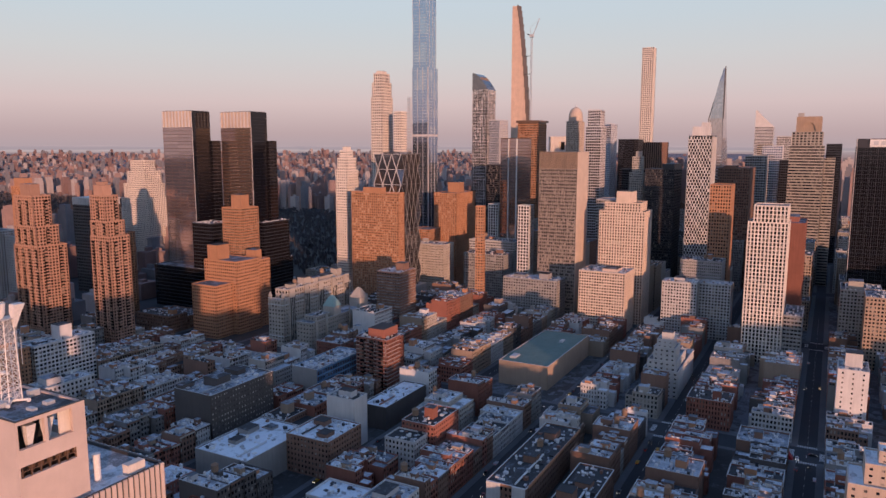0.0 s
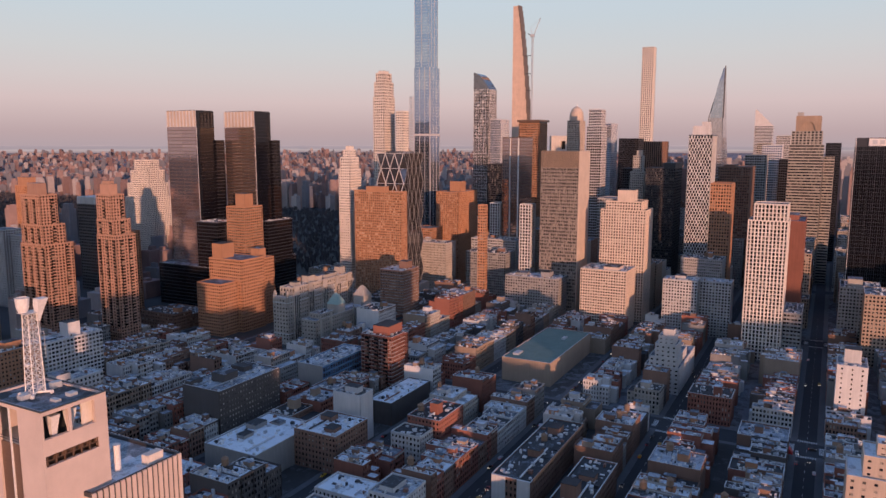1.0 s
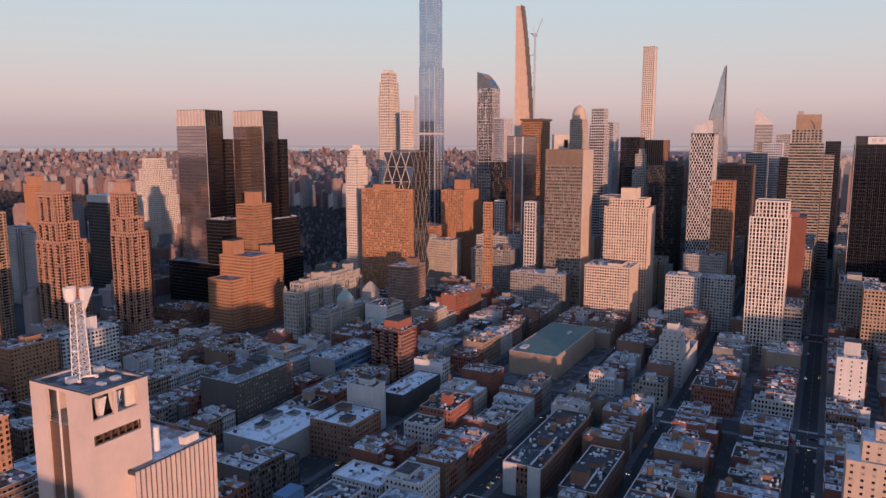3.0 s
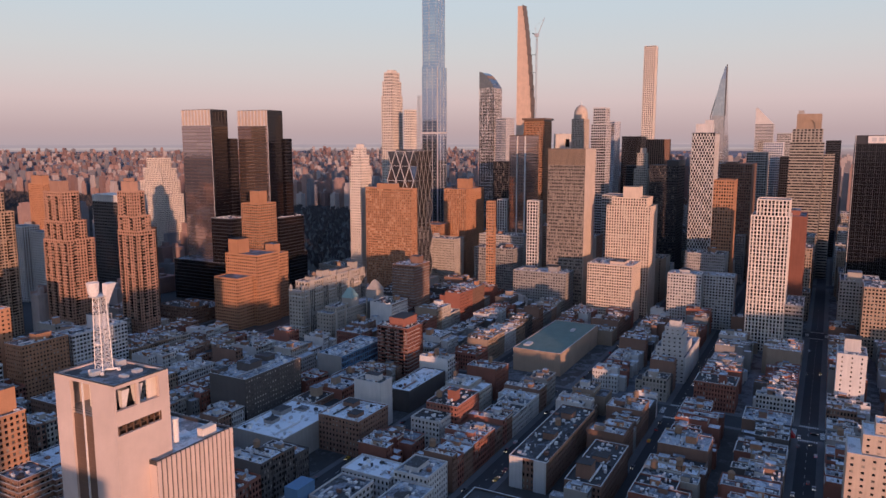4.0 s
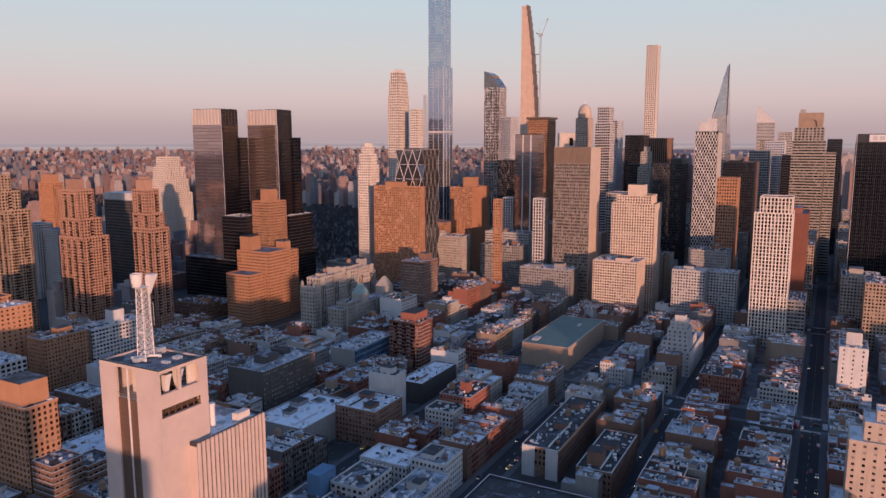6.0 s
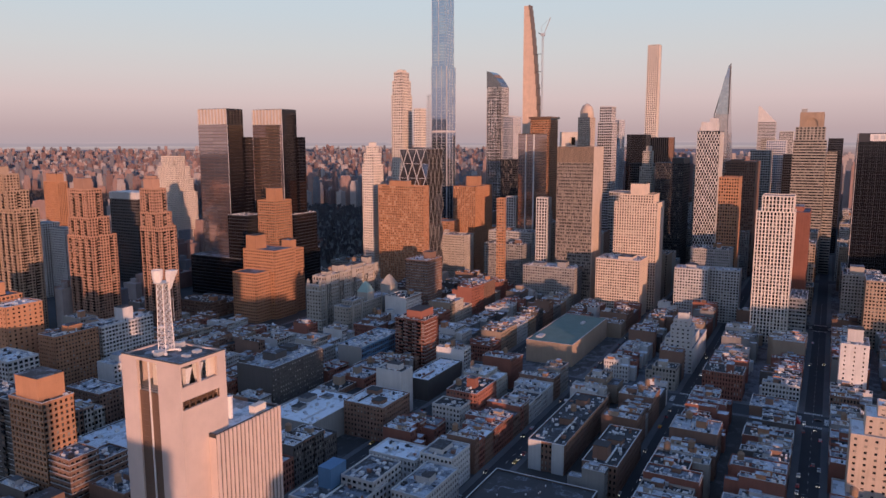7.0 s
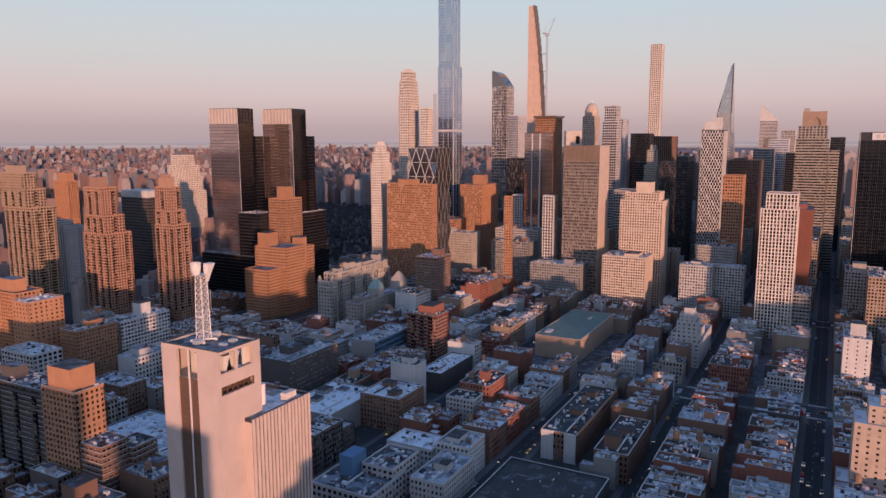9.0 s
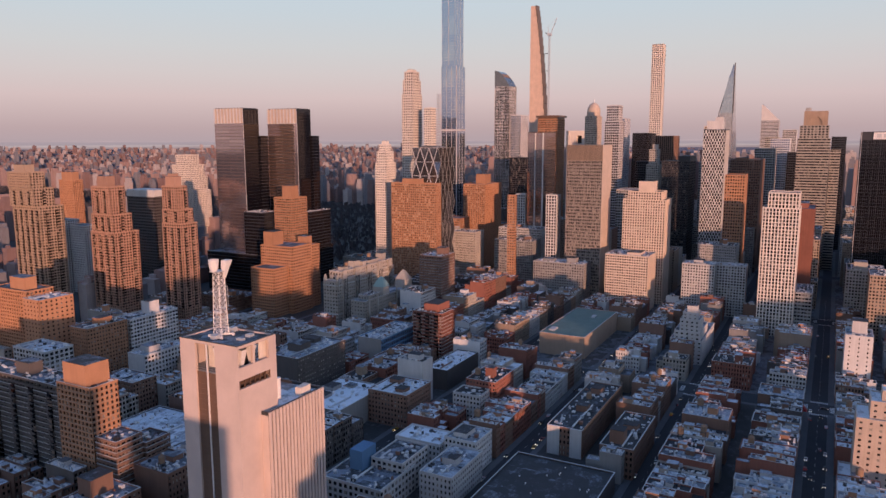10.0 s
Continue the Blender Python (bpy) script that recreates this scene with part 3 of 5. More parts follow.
    part("roof", Geo().box(a0 + .7, b0 + .7, t - 1.19, a1 - .7, b1, t - 1.0).box(x1 + .1, b1, t - 1.19, a1 - .7, 698.5, t - 1.0), ROOF["snow"], v)
    part("roof_box", Geo().box(-450.5, 656.5, t - 1, -444.5, 659.4, t + 2.4), WALL["white_concrete"], v)
    part("vent_stack", Geo().turned(-456.8, 662.7, [(1.1, t - 1), (1.1, t + 7.0), (1.25, t + 7.0), (1.25, t + 7.6)], 12), M_WHITEPAINT, v)
    part("duct", Geo().box(-460, 668, t - 1, -452, 671, t + .6).box(-458, 676, t - 1, -447, 679, t + .4), M_STEEL, v)
    return b


telephone_tower()
HERO = [(-487, 652, -439, 700), (-303, 588, -271, 622), (-400, 700, -384, 712), (-99, 632, -78, 704)]      # footprints that the ordinary blocks keep clear of


def hero(*args, **kw):
    for q in args[3]:
        HERO.append(q[:4])
    return building(*args, **kw)


# ---- twin glass towers on the circle ----
def twin_tower(x, y, dx, dy):
    b = thing("twin_glass_tower", x + dx / 2, y + dy / 2, 0, "dark bronze glass skyscraper with a glowing pale louvred crown", "skyscraper", "twin towers on the circle")
    HERO.append((x - 4, y - 4, x + dx + 22, y + dy + 4))
    g, w, f = Geo(), Geo(), Geo()
    shell(w, g, x, y, x + dx, y + dy, 0, 208, 12.0, 4.0, 0.12, 0.5, 0.10)
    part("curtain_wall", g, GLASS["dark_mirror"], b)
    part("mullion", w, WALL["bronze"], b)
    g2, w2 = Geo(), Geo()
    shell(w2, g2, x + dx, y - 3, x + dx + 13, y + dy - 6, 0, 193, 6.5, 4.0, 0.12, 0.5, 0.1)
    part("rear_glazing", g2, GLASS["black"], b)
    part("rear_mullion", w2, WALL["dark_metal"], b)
    crown = Geo()
    shell(crown, f, x, y, x + dx, y + dy, 208, 226.5, 5.3, 18.5, 2.0, 0.6, .6)
    part("crown_fin", crown, WALL["silver"], b)
    part("crown_panel", f, WALL["cream"], b, "cream panels between the crown fins")
    part("roof", Geo().box(x + 1, y + 1, 226.5, x + dx - 1, y + dy - 1, 227), ROOF["dark"], b)
    part("edge_fin", Geo().box(x - .35, y - .35, 0, x + .05, y + .05, 208), WALL["silver"], b)
    # black plate and transoms put the south side's dark reflections into colour
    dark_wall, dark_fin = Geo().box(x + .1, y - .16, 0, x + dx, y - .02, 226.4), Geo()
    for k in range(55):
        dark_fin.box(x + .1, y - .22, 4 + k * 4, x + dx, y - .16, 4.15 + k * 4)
    part("south_glazing", dark_wall, GLASS["black"], b, "black glass plate standing in for the dark reflections of the south front")
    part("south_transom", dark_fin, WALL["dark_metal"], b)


twin_tower(10, 1119, 27, 48)
twin_tower(57, 1074, 27, 48)
hero("glass_podium", "dark glass podium block below the twin towers", "building", [(-8, 1070, 120, 1172, 0, 48), (-5, 1078, 25, 1110, 48, 100), (60, 1062, 105, 1078, 48, 96)], "dark_metal", "black", "dark",
     bay=3, floor=4, pier=.25, spandrel=.8, d=.2)

# ---- slab of lit flats before the twin towers, and its neighbours ----
b = hero("apartment_tower", "orange brick apartment tower with wrapping balconies and bulkhead", "apartment tower", [(-20, 1022, 8, 1048, 0, 121)], "orange_brick", "tower", "dark", bay=3.0, floor=3.0, pier=.35, spandrel=1.0, d=.8,
     bulk=[(-12, 1028, 0, 1042, 121, 135)])
floor_lines(b, -20, 1022, 8, 1048, 20, 120, 3.0, .5, .35, WALL["tan_brick"])
hero("apartment_block", "orange brick stepped apartment block in evening sun", "apartment block", [(-67, 984, -34, 1028, 0, 73), (-90, 990, -67.3, 1022, 0, 52), (-33.7, 988, -14, 1012, 0, 70)], "orange_brick", "tower", "dark",
     bulk=[(-64, 1012, -48, 1026, 73, 88), (-30, 994, -20, 1006, 70, 80)])

# ---- the big brick towers near the diagrid tower ----
b = hero("apartment_tower", "broad orange brick apartment tower with regular windows", "apartment tower", [(88, 892, 101, 955, 0, 135)], "orange_brick", "lit", "snow", bay=2.7, floor=2.95, pier=.9, spandrel=1.35, d=.6,
         bulk=[(90, 915, 99, 940, 135, 141)])
hero("apartment_tower", "orange brick apartment tower with dense window rows", "apartment tower", [(262, 909, 320, 943, 0, 124)], "orange_brick", "lit", "dark", bay=2.9, floor=2.9, pier=1.1, spandrel=1.2, d=.6, fins=.3,
     bulk=[(285, 918, 302, 934, 124, 138)])
hero("apartment_block", "orange brick stepped block beside the apartment tower", "apartment block", [(225, 930, 258, 956, 0, 78), (322, 906, 352, 938, 0, 62)], "orange_brick", "flat", "dark")


def diagrid_tower():
    x0, y0, x1, y1 = 106, 899, 150, 936
    HERO.append((x0 - 6, y0 - 6, x1 + 6, y1 + 6))
    b = thing("diagrid_tower", 128, 917, 0, "glass office tower wrapped in a steel diagrid of triangles", "skyscraper")
    part("base_block", Geo().box(x0 - 5, y0 - 5, 0, x1 + 5, y1 + 5, 24), WALL["limestone"], b)
    levels = [24 + k * 17.1 for k in range(10)]
    rings = []
    for k, z in enumerate(levels):
        c = 0.4 if k % 2 else 7.5
        rings.append([(x0 + c, y0, z), (x1 - c, y0, z), (x1, y0 + c, z), (x1, y1 - c, z), (x1 - c, y1, z), (x0 + c, y1, z), (x0, y1 - c, z), (x0, y0 + c, z)])
    part("glazing", Geo().loft(rings), GLASS["mirror"], b)
    steel_lit, steel_shaded = Geo(), Geo()
    for (ax, ay), (bx, by), off, nx in (((x0, y1), (x0, y0), (-.3, 0), 3), ((x0, y0), (x1, y0), (0, -.3), 4), ((x1, y0), (x1, y1), (.3, 0), 3), ((x1, y1), (x0, y1), (0, .3), 4)):
        steel, rb = (steel_lit, .3) if off[0] < 0 else (steel_shaded, .17)
        for k in range(len(levels) - 1):
            for i in range(nx):
                def at(f, z):
                    return (ax + (bx - ax) * f + off[0], ay + (by - ay) * f + off[1], z)
                lo, hi = (levels[k], levels[k + 1])
                c = .17
                f0, f1, f2 = [c + (1 - 2 * c) * q for q in (i / (nx - 1), (i + .5) / (nx - 1), (i + 1) / (nx - 1))]
                if i == nx - 1:
                    continue
                if k % 2 == 0:
                    steel.beam(at(f0, lo), at(f1, hi), rb).beam(at(f2, lo), at(f1, hi), rb)
                else:
                    steel.beam(at(f1, lo), at(f0, hi), rb).beam(at(f1, lo), at(f2, hi), rb)
            if k % 2 == 0:
                steel.beam(at(c, levels[k]), at(0.01, levels[k + 1]), rb).beam(at(1 - c, levels[k]), at(.99, levels[k + 1]), rb)
            else:
                steel.beam(at(0.01, levels[k]), at(c, levels[k + 1]), rb).beam(at(.99, levels[k]), at(1 - c, levels[k + 1]), rb)
        for z in levels:
            steel.beam((ax + off[0], ay + off[1], z), (bx + off[0], by + off[1], z), rb * .8)
    # one steel in two tones: silver as lit front, grey as shaded sides
    part("diagrid", steel_lit, WALL["silver"], b)
    part("diagrid", steel_shaded, WALL["grey_stone"], b)
    part("roof", Geo().box(x0 + 8, y0 + 8, levels[-1], x1 - 8, y1 - 8, levels[-1] + 2), ROOF["dark"], b)


diagrid_tower()

# ---- supertalls ----
def supertall_glass():
    b = thing("supertall_tower", 317, 988, 0, "very tall slim blue glass skyscraper with silver fins", "skyscraper")
    HERO.append((295, 968, 335, 1005))
    g, w = Geo(), Geo()
    shell(w, g, 302.5, 975, 331, 1000.5, 0, 295, 9.0, 4.2, 0.5, 0.22, 0.15)
    shell(w, g, 303.5, 978, 331, 1000, 295, 420, 9.0, 4.2, 0.5, 0.22, 0.15)
    shell(w, g, 305.5, 979, 329, 998, 420, 472, 3.2, 4.2, 0.25, 0.3, 0.25)
    shell(w, g, 331.2, 980, 335, 1004, 0, 398, 3.2, 4.2, 0.3, 0.4, 0.25)
    part("curtain_wall", g, GLASS["blue"], b)
    part("mullion", w, WALL["silver"], b)
    for z in (200,):
        part("mechanical_band", Geo().box(302.45, 974.95, z, 331.05, 1000.55, z + 3), WALL["silver"], b)
    part("edge_fin", Geo().box(302.0, 974.5, 0, 303.0, 975.5, 295), WALL["silver"], b)
    h = thing("construction_hoist", 304, 1006, 0, "pale steel construction hoist beside the glass tower", "hoist")
    t, c = Geo(), Geo()
    for k in range(64):
        t.box(302, 1004, k * 4.0, 306, 1008, k * 4.0 + .8)
    for ax, ay in ((302.2, 1004.2), (305.8, 1004.2), (302.2, 1007.8), (305.8, 1007.8)):
        c.box(ax - .25, ay - .25, 0, ax + .25, ay + .25, 256)
    part("landing", t, M_STEEL, h)
    part("post", c, M_STEEL, h)
    building("apartment_tower", "pale stone apartment tower behind the glass tower", "apartment tower", [(287, 1010, 303, 1022, 0, 234)], "white_concrete", "flat", "dark", bay=3, floor=3.6, pier=1.4, spandrel=1.5)


supertall_glass()
hero("limestone_tower", "slender pale limestone apartment tower with a stepped crown", "skyscraper", [(293, 1045, 322, 1064, 0, 255), (294.5, 1046, 320.5, 1063, 255, 276), (297, 1047.5, 318, 1061.5, 276, 289)], "white_concrete", "flat", "dark",
     bay=3.4, floor=3.9, pier=1.5, spandrel=1.5, fins=.15, bulk=[(301, 1050, 314, 1059, 289, 293)])
hero("ornate_tower", "pale stone apartment tower with stepped ornate crown", "apartment tower", [(110, 976, 133, 993, 0, 158), (112, 977.5, 131, 991.5, 158, 172), (114.5, 979.5, 128, 989.5, 172, 181)], "white_concrete", "flat", "dark",
     bay=2.7, floor=3.2, pier=1.4, spandrel=1.5, bulk=[(117, 981, 125, 987, 181, 186)])


def curved_top_tower():
    b = thing("curved_top_tower", 515, 988, 0, "blue and silver glass skyscraper with a curving stepped top", "skyscraper")
    HERO.append((498, 970, 535, 1006))
    x0, x1, y0, y1 = 501, 532, 975, 1003
    g, w = Geo(), Geo()
    shell(w, g, x0, y0, x1, y1, 0, 278, 3.2, 5.2, 0.3, 0.4, 0.3)
    part("curtain_wall", g, GLASS["speckle"], b)
    part("mullion", w, WALL["silver"], b)
    prof = [(y0, 278)] + [(y0 + (y1 - y0) * f, 278 + 27 * math.sin(f * math.pi / 2)) for f in (.2, .4, .6, .8, .95)] + [(y1, 305), (y1, 278)]
    n = len(prof)
    part("curved_crown", Geo().poly([(x0, a, z) for a, z in prof] + [(x1, a, z) for a, z in prof],
         [tuple(range(n - 1, -1, -1)), tuple(range(n, 2 * n))] + [(i, (i + 1) % n, n + (i + 1) % n, n + i) for i in range(n)]), GLASS["mirror"], b, "curved glass crown")
    building("glass_wing", "blue glass shoulder below the curved tower", "building", [(505, 955, 540, 974.5, 0, 228)], "silver", "blue", "dark", bay=1.6, floor=3.9, pier=.2, spandrel=.6)


curved_top_tower()


def feather_tower():
    b = thing("feather_slim_tower", 668, 985, 0, "extremely slim terracotta and bronze skyscraper stepping to a point", "skyscraper")
    HERO.append((655, 950, 684, 1003))
    z, y0 = 0.0, 969.0
    tops = [215, 245, 270, 292, 312, 330, 347, 363, 378, 392, 405, 417, 428, 436]
    w, g, e = Geo(), Geo(), Geo()
    for i, t in enumerate(tops):
        ya = y0 + i * 1.7
        shell(w, g, 660, ya, 678, 1001, z, t, 2.9, 4.3, 2.2, 0.9, 0.3, blank="W")
        e.box(659.7, ya - .35, z, 678.3, ya + .6, t + 1.5)
        z = t
    part("wall", w, WALL["terracotta"], b)
    part("window", g, GLASS["office"], b)
    part("stepped_edge", e, WALL["bronze"], b, "bronze edge in steps")
    c = thing("tower_crane", 664, 964.5, 0, "slim steel tower crane tied to the slim skyscraper", "crane")
    for ax, ay in ((662.8, 963.3), (665.2, 963.3), (665.2, 965.7), (662.8, 965.7)):
        part("mast_post", Geo().box(ax - .22, ay - .22, 0, ax + .22, ay + .22, 380), M_STEEL, c)
    m = Geo()
    for k in range(54):
        za, zb = k * 7.0, k * 7.0 + 7
        m.beam((662.8, 963.3, za), (662.8, 965.7, zb), .15).beam((662.8, 963.3, zb), (665.2, 963.3, za), .15)
    part("mast_bracing", m, M_STEEL, c)
    for z, ye in ((255, 973), (285, 975), (315, 978), (347, 981)):
        part("tie", Geo().box(662.2, 965.8, z, 663.2, ye, z + .9), M_DARKSTEEL, c)
    part("cab", Geo().box(661.5, 961, 380, 666.5, 968, 385), M_STEEL, c)
    part("jib", Geo().beam((664, 962, 384), (664, 950, 412), .5), M_STEEL, c)
    part("counter_jib", Geo().beam((664, 966, 383), (664, 973, 386), .8), M_DARKSTEEL, c)
    part("a_frame", Geo().beam((664, 966, 384), (664, 968, 397), .3).beam((664, 968, 397), (664, 950, 412), .12), M_STEEL, c)


feather_tower()
hero("grid_supertall", "extremely slim white concrete tower with a square window grid", "skyscraper", [(1256, 877, 1284.5, 905.5, 0, 426)], "white_concrete", "flat", "dark", bay=4.75, floor=4.75, pier=1.9, spandrel=1.9, d=.9, cap=0)


def shard_tower():
    b = thing("tapered_tower", 800, 660, 0, "dark glass skyscraper tapering to a slanted point", "skyscraper")
    HERO.append((768, 640, 850, 680))
    def ring(z, x0, y0, x1, y1):
        return [(x0, y0, z), (x1, y0, z), (x1, y1, z), (x0, y1, z)]
    part("glazing", Geo().loft([ring(0, 770, 643, 852, 678), ring(150, 770, 645, 850, 674), ring(235, 772, 648, 826, 669), ring(275, 775, 648.5, 815, 662), ring(300, 777, 649, 806, 657), ring(322, 780, 649, 800, 650)]), GLASS["pale_mirror"], b)
    lines = Geo()
    for a, c in (((770, 643, 0), (774, 648, 235)), ((774, 648, 235), (785, 649, 322)), ((774, 671, 235), (785, 651, 322)), ((770, 678, 0), (774, 671, 235)),
                 ((770, 643, 60), (774, 672, 225)), ((770, 677, 90), (774, 648, 240))):
        lines.beam(a, c, .6)
    part("edge_beam", lines, WALL["dark_metal"], b)
    part("spire_edge", Geo().beam((780, 647.6, 235), (783, 648.4, 325), .8), WALL["dark_metal"], b)
    for k in range(28):
        z = 95 + k * 5
        f = max(0, (z - 150) / 85)
        lines = Geo().box(769.5 + min(4, f * 4), 644.5 + min(3.5, f * 3.5), z, 771 + min(4, f * 4), 676 - f * 4.5, z + .6)
        part("floor_band", lines, WALL["silver"], b)


shard_tower()


def slant_roof_tower():
    b = thing("slant_roof_tower", 1500, 636, 0, "white aluminium tower with a steep wedge roof", "skyscraper")
    HERO.append((1478, 610, 1525, 660))
    w, g = Geo(), Geo()
    shell(w, g, 1480, 614, 1521, 658, 0, 236, 44, 3.8, .5, 2.0, .3)
    part("wall", w, WALL["white_brick"], b)
    part("window", g, GLASS["mirror"], b)
    part("wedge_roof", Geo().poly([(1480, 614, 236), (1521, 614, 236), (1521, 658, 236), (1480, 658, 236), (1480, 655, 278), (1521, 655, 278), (1480, 658, 278), (1521, 658, 278)],
         [(0, 1, 5, 4), (4, 5, 7, 6), (3, 6, 7, 2), (0, 4, 6, 3), (1, 2, 7, 5)]), WALL["white_brick"], b)


slant_roof_tower()


def arch_tower():
    b = thing("arch_top_tower", 520, 503, 0, "tan and brown striped office tower crowned by a great arch", "skyscraper")
    HERO.append((486, 480, 560, 528))
    w, g = Geo(), Geo()
    shell(w, g, 490, 483, 540, 525, 0, 188, 4.5, 3.9, 0.0, 2.0, .5)
    shell(w, g, 490.5, 486, 540, 523, 188, 206, 4.5, 3.9, 1.8, 1.4, .5)
    part("wall", w, WALL["limestone"], b)
    part("window", g, GLASS["office"], b)
    cy, r = 503.5, 8.0
    arch = [(cy + r * math.cos(a), 206 + 4 + r * math.sin(a)) for a in [math.pi * i / 10 for i in range(11)]]
    outer = [(cy + 15, 206), (cy + 15, 226), (cy - 15, 226), (cy - 15, 206)]
    loop = [outer[0], outer[1], outer[2], outer[3], (cy - r, 206)] + arch[::-1] + [(cy + r, 206)]
    n = len(loop)
    part("arch_crown", Geo().poly([(491, a, z) for a, z in loop] + [(492.4, a, z) for a, z in loop],
         [tuple(range(n - 1, -1, -1)), tuple(range(n, 2 * n))] + [(i, (i + 1) % n, n + (i + 1) % n, n + i) for i in range(n)]), WALL["tan_brick"], b, "tan granite crown with a round arch")
    part("crown_body", Geo().box(492.5, cy - 15, 206, 538, cy + 15, 225), WALL["tan_brick"], b)
    part("roof_box", Geo().box(500, cy + 7, 225, 515, cy + 14, 231), WALL["concrete"], b)
    w2, g2 = Geo(), Geo()
    shell(w2, g2, 500, 469.5, 540, 482.8, 0, 172, 4.5, 3.9, 0, 2.0, .5)
    part("south_wing_wall", w2, WALL["limestone"], b)
    part("south_wing_window", g2, GLASS["office"], b)


arch_tower()

# ---- midtown towers ----
def ribbon(*args, **kw):
    return hero(*args, **{**dict(bay=3.0, floor=3.9), **kw})


b = ribbon("office_tower", "brown glass office tower with white vertical edge strips", "skyscraper", [(239, 814, 286, 836, 0, 196)], "bronze", "dark_mirror", "dark", pier=.3, spandrel=.7, d=.2)
part("white_strip", Geo().box(237.8, 813.4, 0, 239.0, 815, 196), WALL["white_brick"], b)
part("white_strip", Geo().box(237.8, 824.5, 0, 239.0, 825.6, 196), WALL["white_brick"], b)
hero("office_block", "white grid office block at the foot of a brown tower", "office block", [(240.5, 839, 257.5, 853, 0, 114)], "white_brick", "black", "dark", bay=3.4, floor=3.6, pier=1.0, spandrel=1.1, d=.8)
hero("office_block", "white grid office block at the foot of a brown tower", "office block", [(171, 770, 186, 784, 0, 120)], "white_brick", "black", "dark", bay=3.4, floor=3.6, pier=1.0, spandrel=1.1, d=.8)
hero("apartment_tower", "narrow orange brick tower beside a white office block", "apartment tower", [(129, 808, 136, 817, 0, 121)], "orange_brick", "flat", "dark")
b = ribbon("cornice_tower", "orange brick slim office tower with a deep dark cornice", "skyscraper", [(541, 902, 580, 938, 0, 222)], "orange_brick", "office", "dark", bay=2.6, pier=1.0, spandrel=1.4)
part("cornice", Geo().box(538.5, 899.5, 225, 582.5, 940.5, 228.5).box(541.5, 902.5, 222, 579.5, 937.5, 225), WALL["bronze"], b, "dark projecting cornice")
hero("office_tower", "dark glass tower with brown window bands", "skyscraper", [(420, 905, 455, 940, 0, 158)], "dark_metal", "office", "dark", pier=.4, spandrel=1.2)
b = thing("portal_top_tower", 640, 893, 0, "white concrete tower top with a square opening", "skyscraper")
HERO.append((618, 874, 660, 914))
part("wall", Geo().box(620, 876, 0, 655, 912, 180).box(620, 876, 180, 655, 883, 203).box(620, 893, 180, 655, 912, 203).box(620.05, 883, 194, 654.95, 893, 203), WALL["white_concrete"], b)
# near-black sheet across the hole stands in for its shaded depth
part("dark_opening", Geo().box(630, 883, 180, 631, 893, 194), M_SHADE, b)


def dome_tower():
    b = hero("dome_tower", "peach stone octagonal tower with a ribbed dome", "skyscraper", [(505, 822, 535, 842, 0, 225)], "cream", "flat", "dark", bay=2.6, pier=1.3, spandrel=1.3, cap=0)
    part("dome", Geo().turned(520, 832, [(11, 225), (11, 232), (10, 238), (7.5, 243), (4, 246), (0.6, 247.5)], 16), WALL["cream"], b, "ribbed dome")
    part("finial", Geo().turned(520, 832, [(.5, 247), (.2, 252)], 6), M_STEEL, b)


dome_tower()
ribbon("glass_tower", "pale glass tower with a square gridded top", "skyscraper", [(425, 764, 453, 786, 0, 214), (427, 766, 450, 784, 214, 237)], "silver", "mirror", "dark", pier=.4, spandrel=1.0)
ribbon("glass_tower", "teal glass tower in the distance", "skyscraper", [(800, 852, 845, 870, 0, 228)], "silver", "blue", "dark", pier=.3, spandrel=.8)
b = ribbon("office_slab", "tall grey gridded office slab with a blank tan end wall", "skyscraper", [(160, 712, 198, 755, 0, 163)], "bronze_grey", "slab", "dark", bay=2.1, floor=3.75, pier=.45, spandrel=1.5, d=.4, blank="E", cap=0)
part("end_wall", Geo().box(160.2, 711.4, 0, 198, 711.99, 181), WALL["cream"], b, "blank tan brick end wall")
w, g = Geo(), Geo()
shell(w, g, 160, 712, 198, 755, 163.02, 181, 1.0, 18, .5, .5, .3, blank="SE")
part("louvred_top", w, WALL["tan_brick"], b)
part("louvre_back", g, WALL["dark_brick"], b)
hero("cream_tower", "cream brick art deco tower with stepped crown in sunlight", "apartment tower", [(165, 640, 200, 688, 0, 119), (167, 645, 197, 683, 119, 128)], "cream", "flat", "dark", bay=2.9, floor=3.1, pier=1.4, spandrel=1.3, fins=.2,
     bulk=[(172, 655, 190, 672, 128, 140)])
hero("apartment_slab", "wide tan brick slab block half in shade", "apartment block", [(112, 645, 150, 692, 0, 62)], "cream", "flat", "silver", bay=2.6, floor=3.0, pier=1.1, spandrel=1.3, bulk=[(120, 655, 140, 670, 62, 65)])
hero("apartment_slab", "wide white brick slab block with pink sunlit front", "apartment block", [(128, 579.5, 150, 612.5, 0, 55.5), (140, 550, 160, 579.2, 0, 54.5)], "white_brick", "flat", "silver", bay=2.8, floor=3.0, pier=1.3, spandrel=1.4, bulk=[(134, 592, 145, 602, 55.5, 59.5)])


